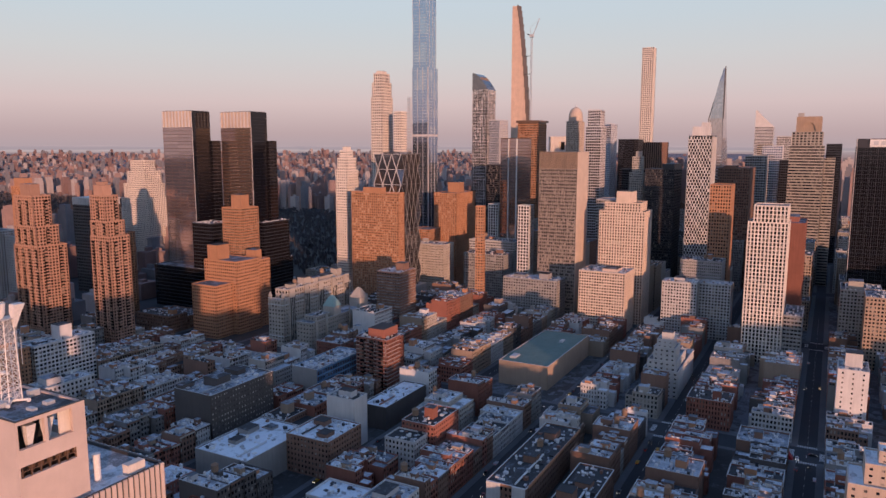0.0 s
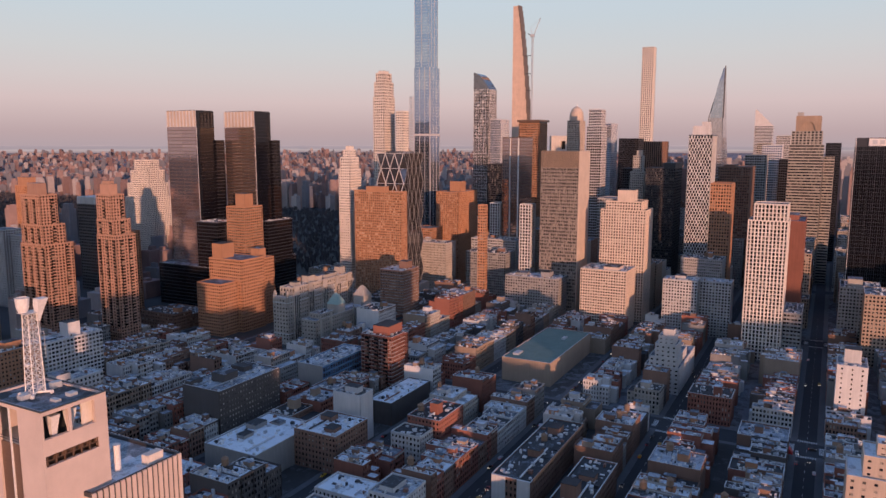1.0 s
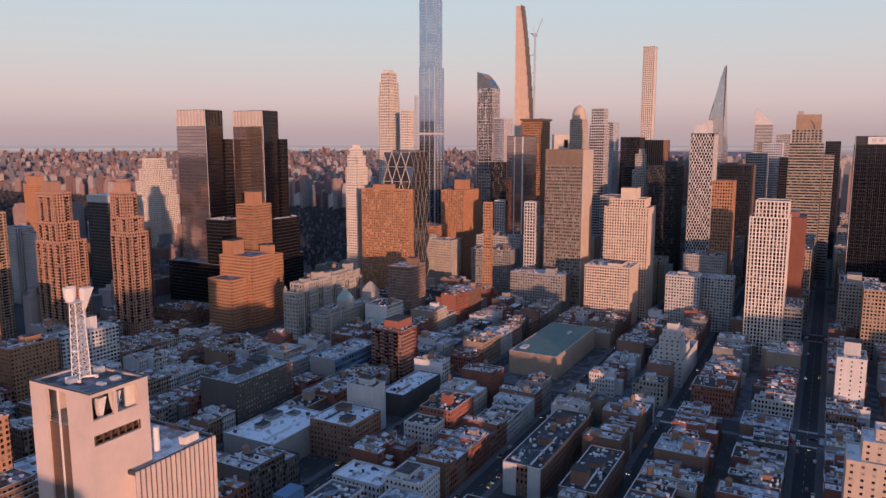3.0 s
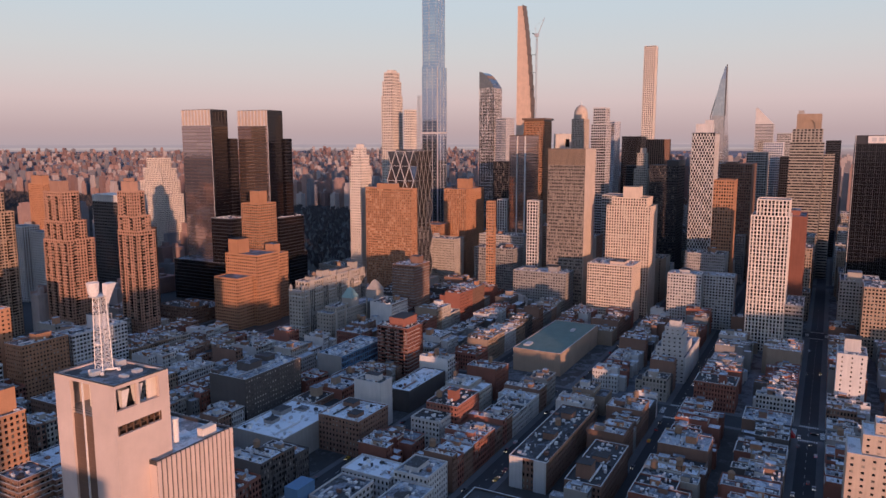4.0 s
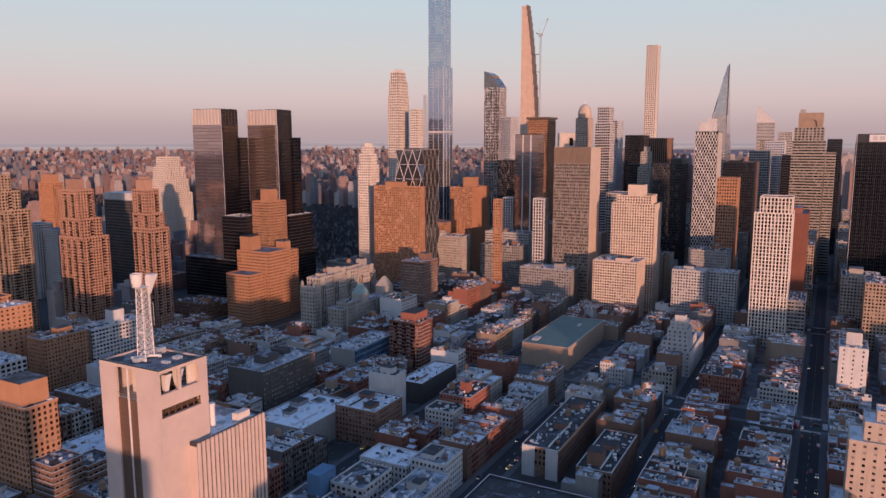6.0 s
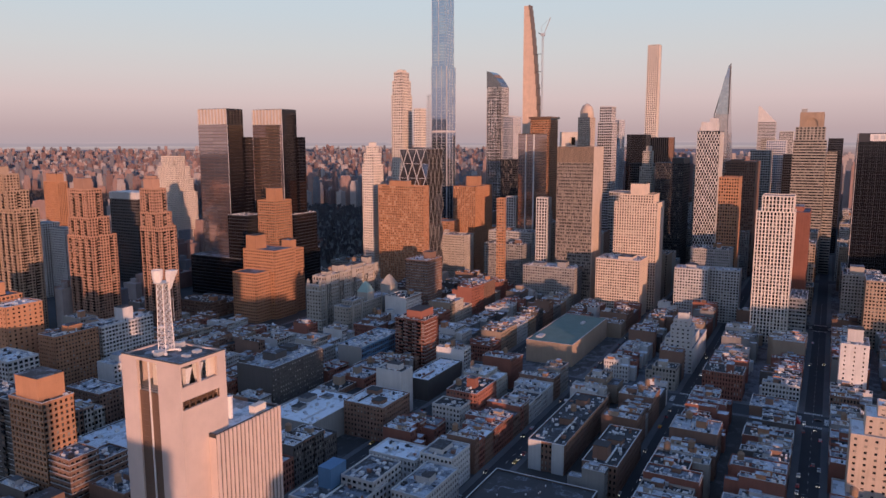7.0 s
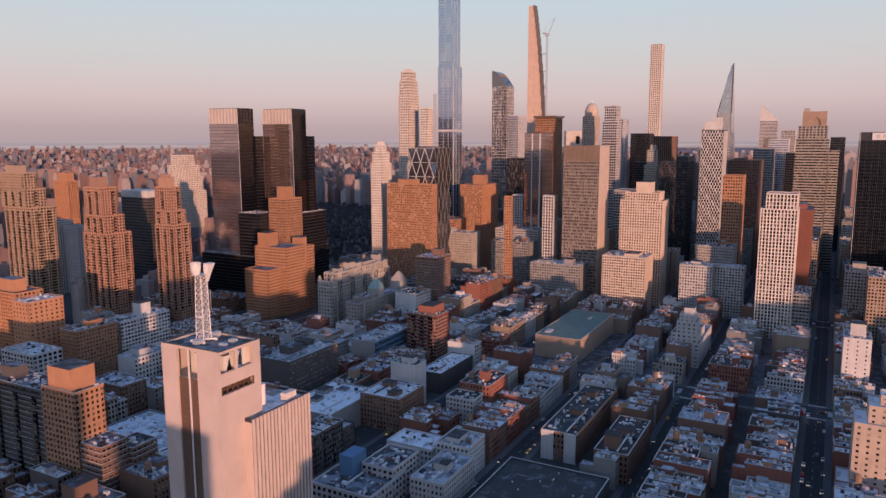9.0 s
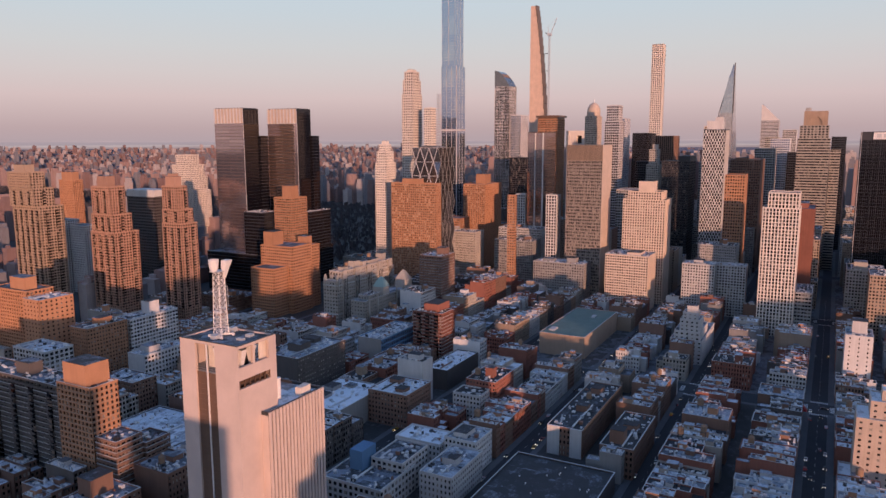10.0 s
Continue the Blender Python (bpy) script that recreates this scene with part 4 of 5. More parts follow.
def checker_tower():
    x0, y0, x1, y1 = 345, 603, 385, 631
    HERO.append((x0, y0, x1, y1))
    b = thing("checker_tower", 365, 617, 0, "white tower with staggered dark windows like a checkerboard", "skyscraper")
    part("window", Geo().box(x0 + .4, y0 + .4, 0, x1 - .4, y1 - .4, 199), GLASS["black"], b)
    w = Geo()
    for k in range(53):
        z = k * 3.75
        w.box(x0 + .05, y0 + .05, z, x1 - .05, y1 - .05, z + .55)
        for side in "WS":
            a0, a1 = (y0, y1) if side == "W" else (x0, x1)
            n = round((a1 - a0) / 3.6)
            bw = (a1 - a0) / n
            for i in range(n + 1):
                u = a0 + (i + (.5 if k % 2 else 0)) * bw
                wide = 1.3 if (i * 7 + k * 3) % 5 else 2.2
                u0, u1 = max(a0, u - wide / 2), min(a1, u + wide / 2)
                if side == "W":
                    w.box(x0, u0, z + .55, x0 + .5, u1, z + 3.75)
                else:
                    w.box(u0, y0, z + .55, u1, y0 + .5, z + 3.75)
    w.box(x1 - .5, y0 + .5, 0, x1, y1, 199).box(x0 + .5, y1 - .5, 0, x1 - .5, y1, 199)
    part("wall", w, WALL["white_brick"], b)
    part("roof", Geo().box(x0 + .2, y0 + .2, 199, x1 - .2, y1 - .2, 200), ROOF["dark"], b)
    part("bulkhead", Geo().box(x0 + 8, y0 + 6, 200, x1 - 8, y1 - 3, 211).box(x0 + 12, y0 + 6, 211, x1 - 14, y0 + 15, 216), WALL["white_brick"], b)


checker_tower()
hero("brown_tower", "brown brick office tower with square windows", "office tower", [(248, 567, 280, 589, 0, 145)], "orange_brick", "tower", "dark", bay=2.9, floor=3.7, pier=1.3, spandrel=1.7)
hero("brown_tower", "tall rust brown tower with a blank sunlit side", "skyscraper", [(430, 566, 500, 606, 0, 158)], "brown_brick", "office", "dark", bay=2.9, floor=3.7, pier=1.3, spandrel=1.7, blank="S", bulk=[(440, 585, 470, 600, 158, 161)])
hero("ribbed_tower", "white tower with strong vertical piers and louvred top", "skyscraper", [(77, 501, 110, 533, 0, 123), (80, 502, 108, 529, 123, 137)], "white_concrete", "flat", "dark", bay=2.9, floor=3.3, pier=1.2, spandrel=.9, d=1.0, fins=.75)
hero("red_slab", "rust red blank-walled slab behind the white tower", "office tower", [(135, 490, 190, 512, 0, 118)], "red_brick", "office", "dark", blank="W", bulk=[(150, 496, 175, 508, 118, 123)])
hero("black_tower", "black glass office tower in shade", "skyscraper", [(720, 461, 760, 483, 0, 190)], "dark_metal", "black", "dark", bay=1.6, floor=3.8, pier=.3, spandrel=.8, d=.2)
b = hero("black_tower", "black office tower with fine pale vertical mullions and roof sign", "skyscraper", [(250, 395, 300, 452, 0, 186)], "dark_metal", "black", "dark", bay=1.9, floor=3.8, pier=.22, spandrel=.3, d=.35, fins=.15)
part("crown_band", Geo().box(250.4, 395.4, 186, 299.6, 451.6, 195), WALL["dark_metal"], b)
part("mullion", Geo().box(249.8, 451.7, 0, 250.2, 452.2, 195), WALL["silver"], b)
for k in range(10):
    part("mullion", Geo().box(249.85, 396 + k * 6.2, 0, 250.3, 396.2 + k * 6.2, 186), M_DARKSTEEL, b)
sg = part("roof_sign", Geo().box(249.2, 405, 186.8, 249.9, 441, 194.2), M_WHITEPAINT, b, "white roof sign panel with grey lettering bars")
for k in range(5):
    part("letter_bar", Geo().box(249.05, 408 + k * 6.4, 188.6, 249.2, 412.2 + k * 6.4, 192.6), M_STEEL, sg)
hero("dark_block", "dark glass and brown office block", "office tower", [(380, 652, 430, 690, 0, 157)], "dark_metal", "office", "dark", bay=2, floor=3.8, pier=.5, spandrel=1.6, bulk=[(381, 652.5, 429, 668, 157.01, 164)])
hero("black_tower", "black glass tower with a flat top", "skyscraper", [(700, 776, 740, 811, 0, 198)], "dark_metal", "black", "dark", bay=1.6, pier=.3, spandrel=.5, d=.2)
hero("striped_tower", "brown office tower with dark vertical stripes", "skyscraper", [(800, 755, 860, 802, 0, 193)], "brown_brick", "black", "dark", bay=4.0, floor=3.9, pier=2.0, spandrel=0.4, d=.6)
hero("stone_tower", "pale stone setback tower with small crown", "skyscraper", [(418, 701, 436, 720, 0, 150), (420, 704, 434, 717, 150, 172)], "limestone", "flat", "dark", bulk=[(423, 706, 431, 713, 172, 180)])
for q, lab, wl_, gl_ in (((560, 640, 600, 668, 0, 150), "grey glass office tower with pale piers", "concrete", "office"), ((600, 560, 640, 590, 0, 172), "grey office tower with pale concrete grid", "concrete", "office"),
                 ((700, 545, 740, 575, 0, 187), "blue grey glass tower with gridded front", "silver", "blue"), ((640, 520, 680, 545, 0, 165), "dark blue glass tower in shade", "dark_metal", "black"),
                 ((900, 575, 940, 600, 0, 190), "dark office tower with pale floor bands", "limestone", "black"), ((1000, 700, 1040, 730, 0, 214), "peach sunlit slender tower", "cream", "office"),
                 ((1060, 690, 1110, 720, 0, 205), "pale concrete tower with vertical fins", "silver", "office"), ((1250, 560, 1300, 590, 0, 208), "white stone office tower with flat top", "white_brick", "office"),
                 ((560, 730, 600, 770, 0, 150), "dark glass tower in shade", "dark_metal", "black"), ((330, 700, 370, 740, 0, 118), "grey office tower in shade", "concrete", "office"),
                 ((900, 960, 950, 1000, 0, 172), "dark glass tower in shade", "dark_metal", "dark_mirror"), ((1500, 1420, 1540, 1450, 0, 154), "black slab tower far uptown", "dark_metal", "black")):
    hero("office_tower", lab, "office tower", [q], wl_, gl_, "dark", bay=3.2, floor=3.9, pier=.8, spandrel=1.4)

# ---- stone blocks and towers round ninth avenue ----
b = hero("stone_block", "grey limestone pre-war block with stepped roofline", "building", [(-82, 913, 26, 931, 0, 44), (-74, 914, 24, 929, 44, 53)], "limestone", "flat", "silver", bay=3.4, floor=3.6, pier=2.0, spandrel=2.0,
         bulk=[(-45, 918, -35, 926, 53, 60), (-20, 918, 2, 928, 53, 57), (-66, 917, -58, 924, 53, 57), (8, 918, 16, 926, 53, 61), (-32, 916, -26, 922, 53, 58)], tank=[(-12, 922, 57.2, 2.2), (-54, 922, 53.1, 2.0)])
# projecting bays, corner turrets and string courses
for px_ in (-70, -48, -26, -4, 16):
    part("bay", Geo().box(px_ - 4, 911.6, 0, px_ + 4, 912.99, 49).box(px_ - 3, 912.0, 49, px_ + 3, 912.99, 55), WALL["limestone"], b)
    for dx_ in (-2.6, 0, 2.6):
        part("bay_window", Geo().box(px_ + dx_ - .6, 911.52, 4, px_ + dx_ + .6, 911.59, 46), GLASS["flat"], b)
for zc in (10, 40, 46):
    part("string_course", Geo().box(-82.4, 912.6, zc, 26, 912.99, zc + .7).box(-82.5, 912.6, zc, -82.01, 931, zc + .7), M_COPING, b)
for tx, ty in ((-81, 914), (-81, 929), (-73, 915)):
    part("corner_turret", Geo().turned(tx, ty, [(1.6, 36), (1.6, 48), (2.0, 48.2), (.2, 52)], 8), WALL["limestone"], b)
b = hero("stone_block", "grey limestone gothic block with pyramid turrets", "building", [(-90, 874, 2, 891, 0, 29), (-80, 876, -60, 889, 29, 33)], "limestone", "flat", "silver", bay=3.4, floor=3.8, pier=2.1, spandrel=2.2)
for px_ in (-84, -68, -32, -18):
    part("buttress", Geo().box(px_ - 1, 872.6, 0, px_ + 1, 873.99, 31).box(px_ - .6, 873.0, 31, px_ + .6, 873.99, 33.5), WALL["limestone"], b)
for tx, ty, h_, top_ in ((-50, 881, 6, M_COPPER), (-6, 881, 6.5, WALL["limestone"])):
    tr_ = part("turret", Geo().box(tx - h_, ty - h_, 29, tx + h_, ty + h_, 38), WALL["limestone"], b)
    part("pyramid_roof", Geo().loft([[(tx + u * (h_ + .4), ty + v * (h_ + .4), 38) for u, v in ((-1, -1), (1, -1), (1, 1), (-1, 1))], [(tx + u * 2, ty + v * 2, 46.5) for u, v in ((-1, -1), (1, -1), (1, 1), (-1, 1))], [(tx + u * .5, ty + v * .5, 48) for u, v in ((-1, -1), (1, -1), (1, 1), (-1, 1))]]), top_, tr_, "steep pyramid roof")
b = hero("brick_tower", "brown brick apartment tower with a sunlit orange side", "apartment tower", [(10, 843, 42, 870, 0, 62)], "brown_brick", "flat", "silver", bay=3, floor=3, pier=1.2, spandrel=1.3, bulk=[(24, 846, 34, 856, 62, 70)])
floor_lines(b, 10, 843, 42, 870, 4, 60, 3.0, .3, .3)
b = hero("brick_tower", "dark red brick apartment tower with balconies and bulkhead", "apartment tower", [(-149, 756, -130, 784, 0, 43), (-130, 760, -118, 780, 0, 40)], "red_brick", "flat", "dark", bay=3.2, floor=3, pier=1.1, spandrel=1.4, d=.7,
     bulk=[(-144, 762, -124, 776, 43, 50)])
floor_lines(b, -149, 756, -130.2, 784, 4, 42, 3.0, .35, .3)
balconies(b, "red_brick", -149.3, 756, -130, 784, 6, 42, (.2, .5, .8), (), 3.0)
hero("apartment_block", "grey stone square block with regular windows", "apartment block", [(132, 722, 162, 784, 0, 44)], "grey_stone", "flat", "silver", bay=3, floor=3.1, pier=1.4, spandrel=1.5, bulk=[(140, 735, 152, 745, 44, 50), (140, 762, 150, 775, 44, 47)])
b = hero("market_hall", "long tan hall with a flat grey-green roof", "hall", [(-78, 655, 28, 696, 0, 18.5)], "tan_brick", "flat", "green", bay=14, floor=19, pier=13, spandrel=9, blank="WSEN", cap=.6, clutter=False)
part("roof_unit", Geo().box(-68, 686, 18.7, -58, 691, 20.2).box(-6, 668, 18.7, 2, 671, 20), M_STEEL, b)
hero("white_stepped_building", "white painted stepped loft building with a tower", "building", [(-50, 563, 20, 589, 0, 20), (-49, 565, -8, 586, 20, 27), (-48, 566, -28, 582, 27, 37), (-47, 568, -33, 580, 37, 43)], "white_brick", "flat", "silver", bay=4.0, floor=3.6, pier=2.6, spandrel=2.2,
     bulk=[(-45, 569, -37, 577, 43, 49), (-2, 570, 8, 580, 20, 26)])
hero("white_block", "white painted slab with a narrow bulkhead", "building", [(-66, 442, -40, 460, 0, 43)], "white_brick", "flat", "snow", bay=6.0, floor=3.2, pier=5.0, spandrel=2.0, bulk=[(-58, 446, -46, 456, 43, 53)])
hero("stone_block", "brown stone office block with plain windows", "building", [(150, 425, 190, 458, 0, 58)], "limestone", "flat", "dark", bulk=[(155, 440, 170, 452, 58, 66)])
hero("apartment_block", "tan brick apartment block by the cross street", "apartment block", [(100, 392, 140, 440, 0, 62)], "tan_brick", "flat", "dark")
hero("peach_tower", "peach brick setback apartment building catching the sun", "apartment building", [(-264, 408, -226, 463, 0, 9), (-250, 412, -226, 457, 9, 44), (-247, 415, -228, 451, 44, 53), (-243, 418, -232, 446, 53, 58)], "cream", "flat", "snow", bay=4.4, floor=3.3, pier=3.2, spandrel=1.9)
hero("low_office", "grey low office block below the white tower", "office block", [(78, 486, 125, 500.5, 0, 44)], "grey_stone", "flat", "dark", pier=.6, spandrel=1.7)

# ---- uptown-side towers ----
TOWER = dict(bay=3.1, floor=2.9, pier=.95, spandrel=1.2, d=.8, fins=.3)
b = hero("apartment_tower", "orange brick tower with setbacks and stacks of balconies", "apartment tower", [(-189, 1108, -160, 1145, 0, 95), (-188, 1111, -165, 1143.5, 95, 113), (-187, 1114, -169, 1142.5, 113, 141)], "rose_brick", "tower", "dark",
         group="brick towers uptown", bulk=[(-184, 1122, -174, 1136, 141, 152)], **TOWER)
balconies(b, "rose_brick", -189, 1108, -160, 1145, 20, 94, (.1, .36, .62, .88), (.25, .75))
balconies(b, "rose_brick", -188, 1111, -165, 1143.5, 96, 112, (.2, .5, .8), (.5,))
balconies(b, "rose_brick", -187, 1114, -169, 1142.5, 114, 140, (.3, .7), (.7,))
b = hero("apartment_tower", "slim orange brick tower with setbacks and stacks of balconies", "apartment tower", [(-164, 1042, -142, 1068, 0, 105), (-163.5, 1044, -145, 1067.5, 105, 119), (-163, 1047, -148, 1067, 119, 142)], "rose_brick", "tower", "dark",
         group="brick towers uptown", bulk=[(-161, 1051, -152, 1063, 142, 152), (-159.5, 1053, -153.5, 1061, 152, 155)], **TOWER)
balconies(b, "rose_brick", -164, 1042, -142, 1068, 20, 103, (.12, .5, .88), (.3, .7))
balconies(b, "rose_brick", -163.5, 1044, -145, 1067.5, 106, 118, (.2, .8), (.5,))
balconies(b, "rose_brick", -163, 1047, -148, 1067, 120, 140, (.5,), (.8,))
b = hero("apartment_tower", "tall tan brick tower with setbacks, half in shade", "apartment tower", [(-227, 1168, -201, 1212, 0, 122), (-228, 1174, -206, 1214, 122, 140), (-228, 1178, -212, 1215, 140, 156)], "tan_brick", "tower", "dark",
         group="brick towers uptown", bulk=[(-226, 1188, -216, 1206, 156, 164)], **TOWER)
balconies(b, "tan_brick", -227, 1168, -201, 1212, 20, 120, (.1, .3, .5, .7, .9), (.3, .7))
balconies(b, "tan_brick", -228, 1174, -206, 1214, 123, 139, (.2, .5, .8), (.5,))
hero("apartment_tower", "pale pink stone tower stepping up to a flat crown", "apartment tower", [(110, 1320, 146, 1376, 0, 112), (112, 1324, 144, 1372, 112, 132), (114, 1328, 142, 1366, 132, 150), (116, 1334, 138, 1360, 150, 165)], "white_concrete", "tower", "dark", **TOWER)
hero("office_tower", "dark slab with a pale colonnade at its top", "office tower", [(0, 1274, 30, 1328, 0, 112)], "dark_brick", "black", "dark", bay=3.4, floor=4)
w = Geo()
for k in range(12):
    w.box(-.3, 1274 + k * 4.7, 112, .3, 1276 + k * 4.7, 121)
single("roof_screen", w.box(0.3, 1274, 120.5, 30, 1328, 121.5).box(1, 1275, 112, 29, 1327, 120.4), WALL["white_brick"], "pale colonnade screen on the dark slab", "screen")
hero("apartment_tower", "brick tower with a white striped balcony stack", "apartment tower", [(100, 1586, 118, 1624, 0, 122)], "orange_brick", "tower", "dark", bulk=[(102, 1590, 114, 1618, 122, 136)], **TOWER)
hero("apartment_tower", "pale blue-grey tower with balconies in shade", "apartment tower", [(-112, 1304, -90, 1330, 0, 90), (-104, 1276, -86, 1303.8, 0, 84)], "white_brick", "tower", "dark", **TOWER)
hero("apartment_tower", "orange brick narrow tower in sun", "apartment tower", [(-70, 1150, -50, 1175, 0, 92)], "orange_brick", "tower", "dark", **TOWER)
hero("apartment_tower", "tall orange brick tower with bulkhead", "apartment tower", [(-333, 1027, -310, 1074, 0, 70)], "orange_brick", "tower", "dark", bulk=[(-329, 1036, -318, 1054, 70, 80)], **TOWER)
hero("hospital_block", "pink brick institutional block with flat roof", "building", [(-338, 1004, -309, 1024, 0, 66)], "orange_brick", "flat", "snow", bay=4, pier=2.6, spandrel=2)
hero("brick_slab", "orange brick slab block with small windows", "apartment block", [(-325, 968, -289, 988, 0, 45)], "orange_brick", "flat", "silver", bay=2.6, floor=3, pier=1.4, spandrel=1.6, bulk=[(-310, 974, -298, 982, 45, 50)])
hero("white_slab", "white brick slab block with banded windows", "apartment block", [(-285, 970, -236, 990, 0, 43)], "white_brick", "flat", "snow", bay=3, floor=3, pier=.9, spandrel=1.3, bulk=[(-262, 974, -252, 984, 43, 54)])
hero("blue_white_block", "blue and white gridded apartment block in shade", "apartment block", [(-372, 948, -350, 984, 0, 42)], "white_brick", "flat", "snow", bay=3.6, pier=1.2, spandrel=1.2)
hero("pale_block", "pale concrete block with rows of windows", "building", [(-318, 914, -278, 932, 0, 30)], "white_brick", "flat", "snow", bay=3, pier=1.4, spandrel=1.5, blank="W", bulk=[(-310, 918, -300, 928, 30, 35)])
b = hero("brick_tower", "red brick stair tower lit orange beside a dark slab", "apartment tower", [(-441, 802, -424, 829, 0, 62)], "orange_brick", "flat", "dark", bay=3, floor=2.9, pier=1.2, spandrel=1.2, d=.6, bulk=[(-440, 806, -426, 824, 62, 74)])
floor_lines(b, -441, 802, -424, 829, 4, 60, 2.9, .2, .3, WALL["tan_brick"])
b = hero("balcony_slab", "long dark apartment slab with rows of balconies", "apartment block", [(-441, 829.2, -424, 930, 0, 59)], "dark_brick", "flat", "dark", bay=3.4, floor=2.9, pier=.35, spandrel=1.2, d=1.2, bulk=[(-436, 860, -428, 872, 59, 66)])
floor_lines(b, -441, 829.3, -424, 930, 5, 57, 2.9, .5, .3)
balconies(b, "dark_brick", -441.5, 829.2, -424, 930, 6, 56, (.06, .22, .38, .54, .70, .86))
b = hero("terraced_wing", "brown brick terraced wing with railings", "apartment block", [(-440, 786, -424, 801.8, 0, 36), (-423.8, 784, -408, 800, 0, 30)], "brown_brick", "flat", "dark", bay=3.2, floor=2.9, pier=.5, spandrel=1.2, d=1.0)
floor_lines(b, -440, 786, -424.2, 801.7, 5, 35, 2.9, .5, .3)
floor_lines(b, -423.8, 784, -408, 800, 5, 29, 2.9, .5, .3)
hero("dark_slab_block", "dark brick warehouse with rows of small pale windows", "warehouse", [(-279.5, 801.8, -223, 834, 0, 33.3)], "dark_brick", "pale", "silver", bay=2.6, floor=3.5, pier=1.2, spandrel=2.1, blank="W", bulk=[(-264, 812, -252, 824, 33.3, 39), (-240, 818, -232, 830, 33.3, 36.5), (-278, 828, -268, 833.5, 33.3, 36)])

# ---- nearer blocks ----
NEAR = dict(bay=2.5, floor=3.2, pier=1.3, spandrel=1.5)
hero("flat_roof_garage", "grey low building with a broad snowy flat roof", "building", [(-313.5, 741.5, -259, 780, 0, 17)], "grey_stone", "flat", "snow", blank="SW", bulk=[(-298, 764, -290, 770, 17, 19.2), (-284, 768, -274, 776, 17, 20), (-272, 760, -266, 766, 17, 18.6)])
hero("brick_loft", "brown brick loft with white roof structures", "building", [(-281, 711, -248.5, 741, 0, 22)], "brown_brick", "flat", "snow", bulk=[(-276, 716, -268, 723, 22, 24.5), (-262, 728, -255, 736, 22, 25)], **NEAR)
hero("white_house", "white painted boxy block with dark flat roof", "building", [(-238.5, 723, -224, 744, 0, 31)], "white_brick", "flat", "dark", blank="WS", bulk=[(-234, 728, -228, 738, 31, 35)], **NEAR)
hero("red_brick_block", "red brick block with sunlit bulkhead", "building", [(-236, 668, -204, 690, 0, 24)], "red_brick", "flat", "dark", bulk=[(-226, 674, -220, 680, 24, 31)], tank=[(-230, 684, 24.1, 2.0)], **NEAR)
hero("white_house", "white painted house with an orange lit roof edge", "building", [(-252, 672, -236.3, 692, 0, 19)], "white_brick", "flat", "dark", **NEAR)
hero("white_house", "white painted row building with snowy roof", "building", [(-322, 664, -302, 694, 0, 14)], "white_brick", "flat", "snow", **NEAR)
b = hero("modern_block", "modern white block with terraces and dark windows", "building", [(-384, 664, -350, 700, 0, 14), (-362, 664.5, -335, 684, 0, 19)], "white_brick", "flat", "dark", bay=3.4, floor=3.3, pier=1.2, spandrel=1.4)
part("blue_bulkhead", Geo().box(-369, 685, 14.1, -356, 693, 25), WALL["blue_panel"], b, "blue panelled stair bulkhead")
b = hero("long_tenement", "long brown brick tenement with pale end wall and lit parapet", "building", [(-271, 596, -182, 618, 0, 17)], "brown_brick", "flat", "dark", bulk=[(-240, 603, -233, 610, 17, 21), (-205, 604, -196, 611, 17, 21)], tank=[(-222, 607, 17.1, 1.8)], **NEAR)
part("end_wall", Geo().box(-271.6, 596.4, 0, -271.02, 603.5, 18).box(-271.6, 610, 0, -271.02, 617.6, 18), WALL["white_brick"], b, "pale painted end wall panels")
# orange strip puts the evening sun on the parapet into its colour
part("parapet", Geo().box(-268, 595.6, 17, -184, 595.99, 18.6), WALL["orange_brick"], b)
b = hero("black_roof_shed", "black low building with a wide tar roof and white vents", "building", [(-372, 568, -302, 624, 0, 10.5)], "dark_brick", "flat", "dark", blank="WSEN", cap=1.0, clutter=False)
rv = random.Random(3)
for _ in range(14):
    vx, vy = rv.uniform(-365, -308), rv.uniform(572, 618)
    part("roof_vent", Geo().turned(vx, vy, [(.25, 10.6), (.25, 11.2), (.45, 11.25), (.15, 11.6)], 8), M_WHITEPAINT, b)
hero("brick_loft", "brown brick loft with a sunlit stair bulkhead", "building", [(-284, 563, -228, 582, 0, 17)], "brown_brick", "flat", "dark", bulk=[(-278, 570, -270, 578, 17, 25), (-255, 568, -248, 576, 17, 20)], **NEAR)
b = hero("teal_glass_block", "teal glass and white block with a snowy roof", "office block", [(-188, 791, -130, 814, 0, 26)], "blue_panel", "blue", "snow", bay=3, floor=4, pier=.3, spandrel=1.2)
part("end_wall", Geo().box(-188.6, 791.2, 0, -188.02, 813.8, 27), WALL["grey_stone"], b)
hero("long_shed", "long low shed with a snowy grey roof", "building", [(-204, 722, -150, 741, 0, 15)], "dark_brick", "flat", "snow", blank="WS")
hero("pale_loft", "pale concrete loft with framed terraces", "building", [(-359, 637, -322, 656, 0, 16)], "white_brick", "flat", "silver", bulk=[(-345, 642, -338, 650, 16, 20)], **NEAR)
hero("white_house", "white cornered house with a red brick roof terrace", "building", [(-320, 642, -298, 662, 0, 19)], "white_brick", "flat", "snow", bulk=[(-316, 650, -304, 658, 19, 22)], **NEAR)
hero("stair_bulkhead_block", "low brick block with a pale stair bulkhead", "building", [(-470, 764, -444, 788, 0, 19)], "brown_brick", "flat", "silver", bulk=[(-462, 776, -450, 786, 19, 28)], **NEAR)
hero("round_front_hall", "low dark hall with a broad snowy roof", "hall", [(-400, 802, -345, 868, 0, 9)], "dark_brick", "flat", "snow", blank="WSEN")
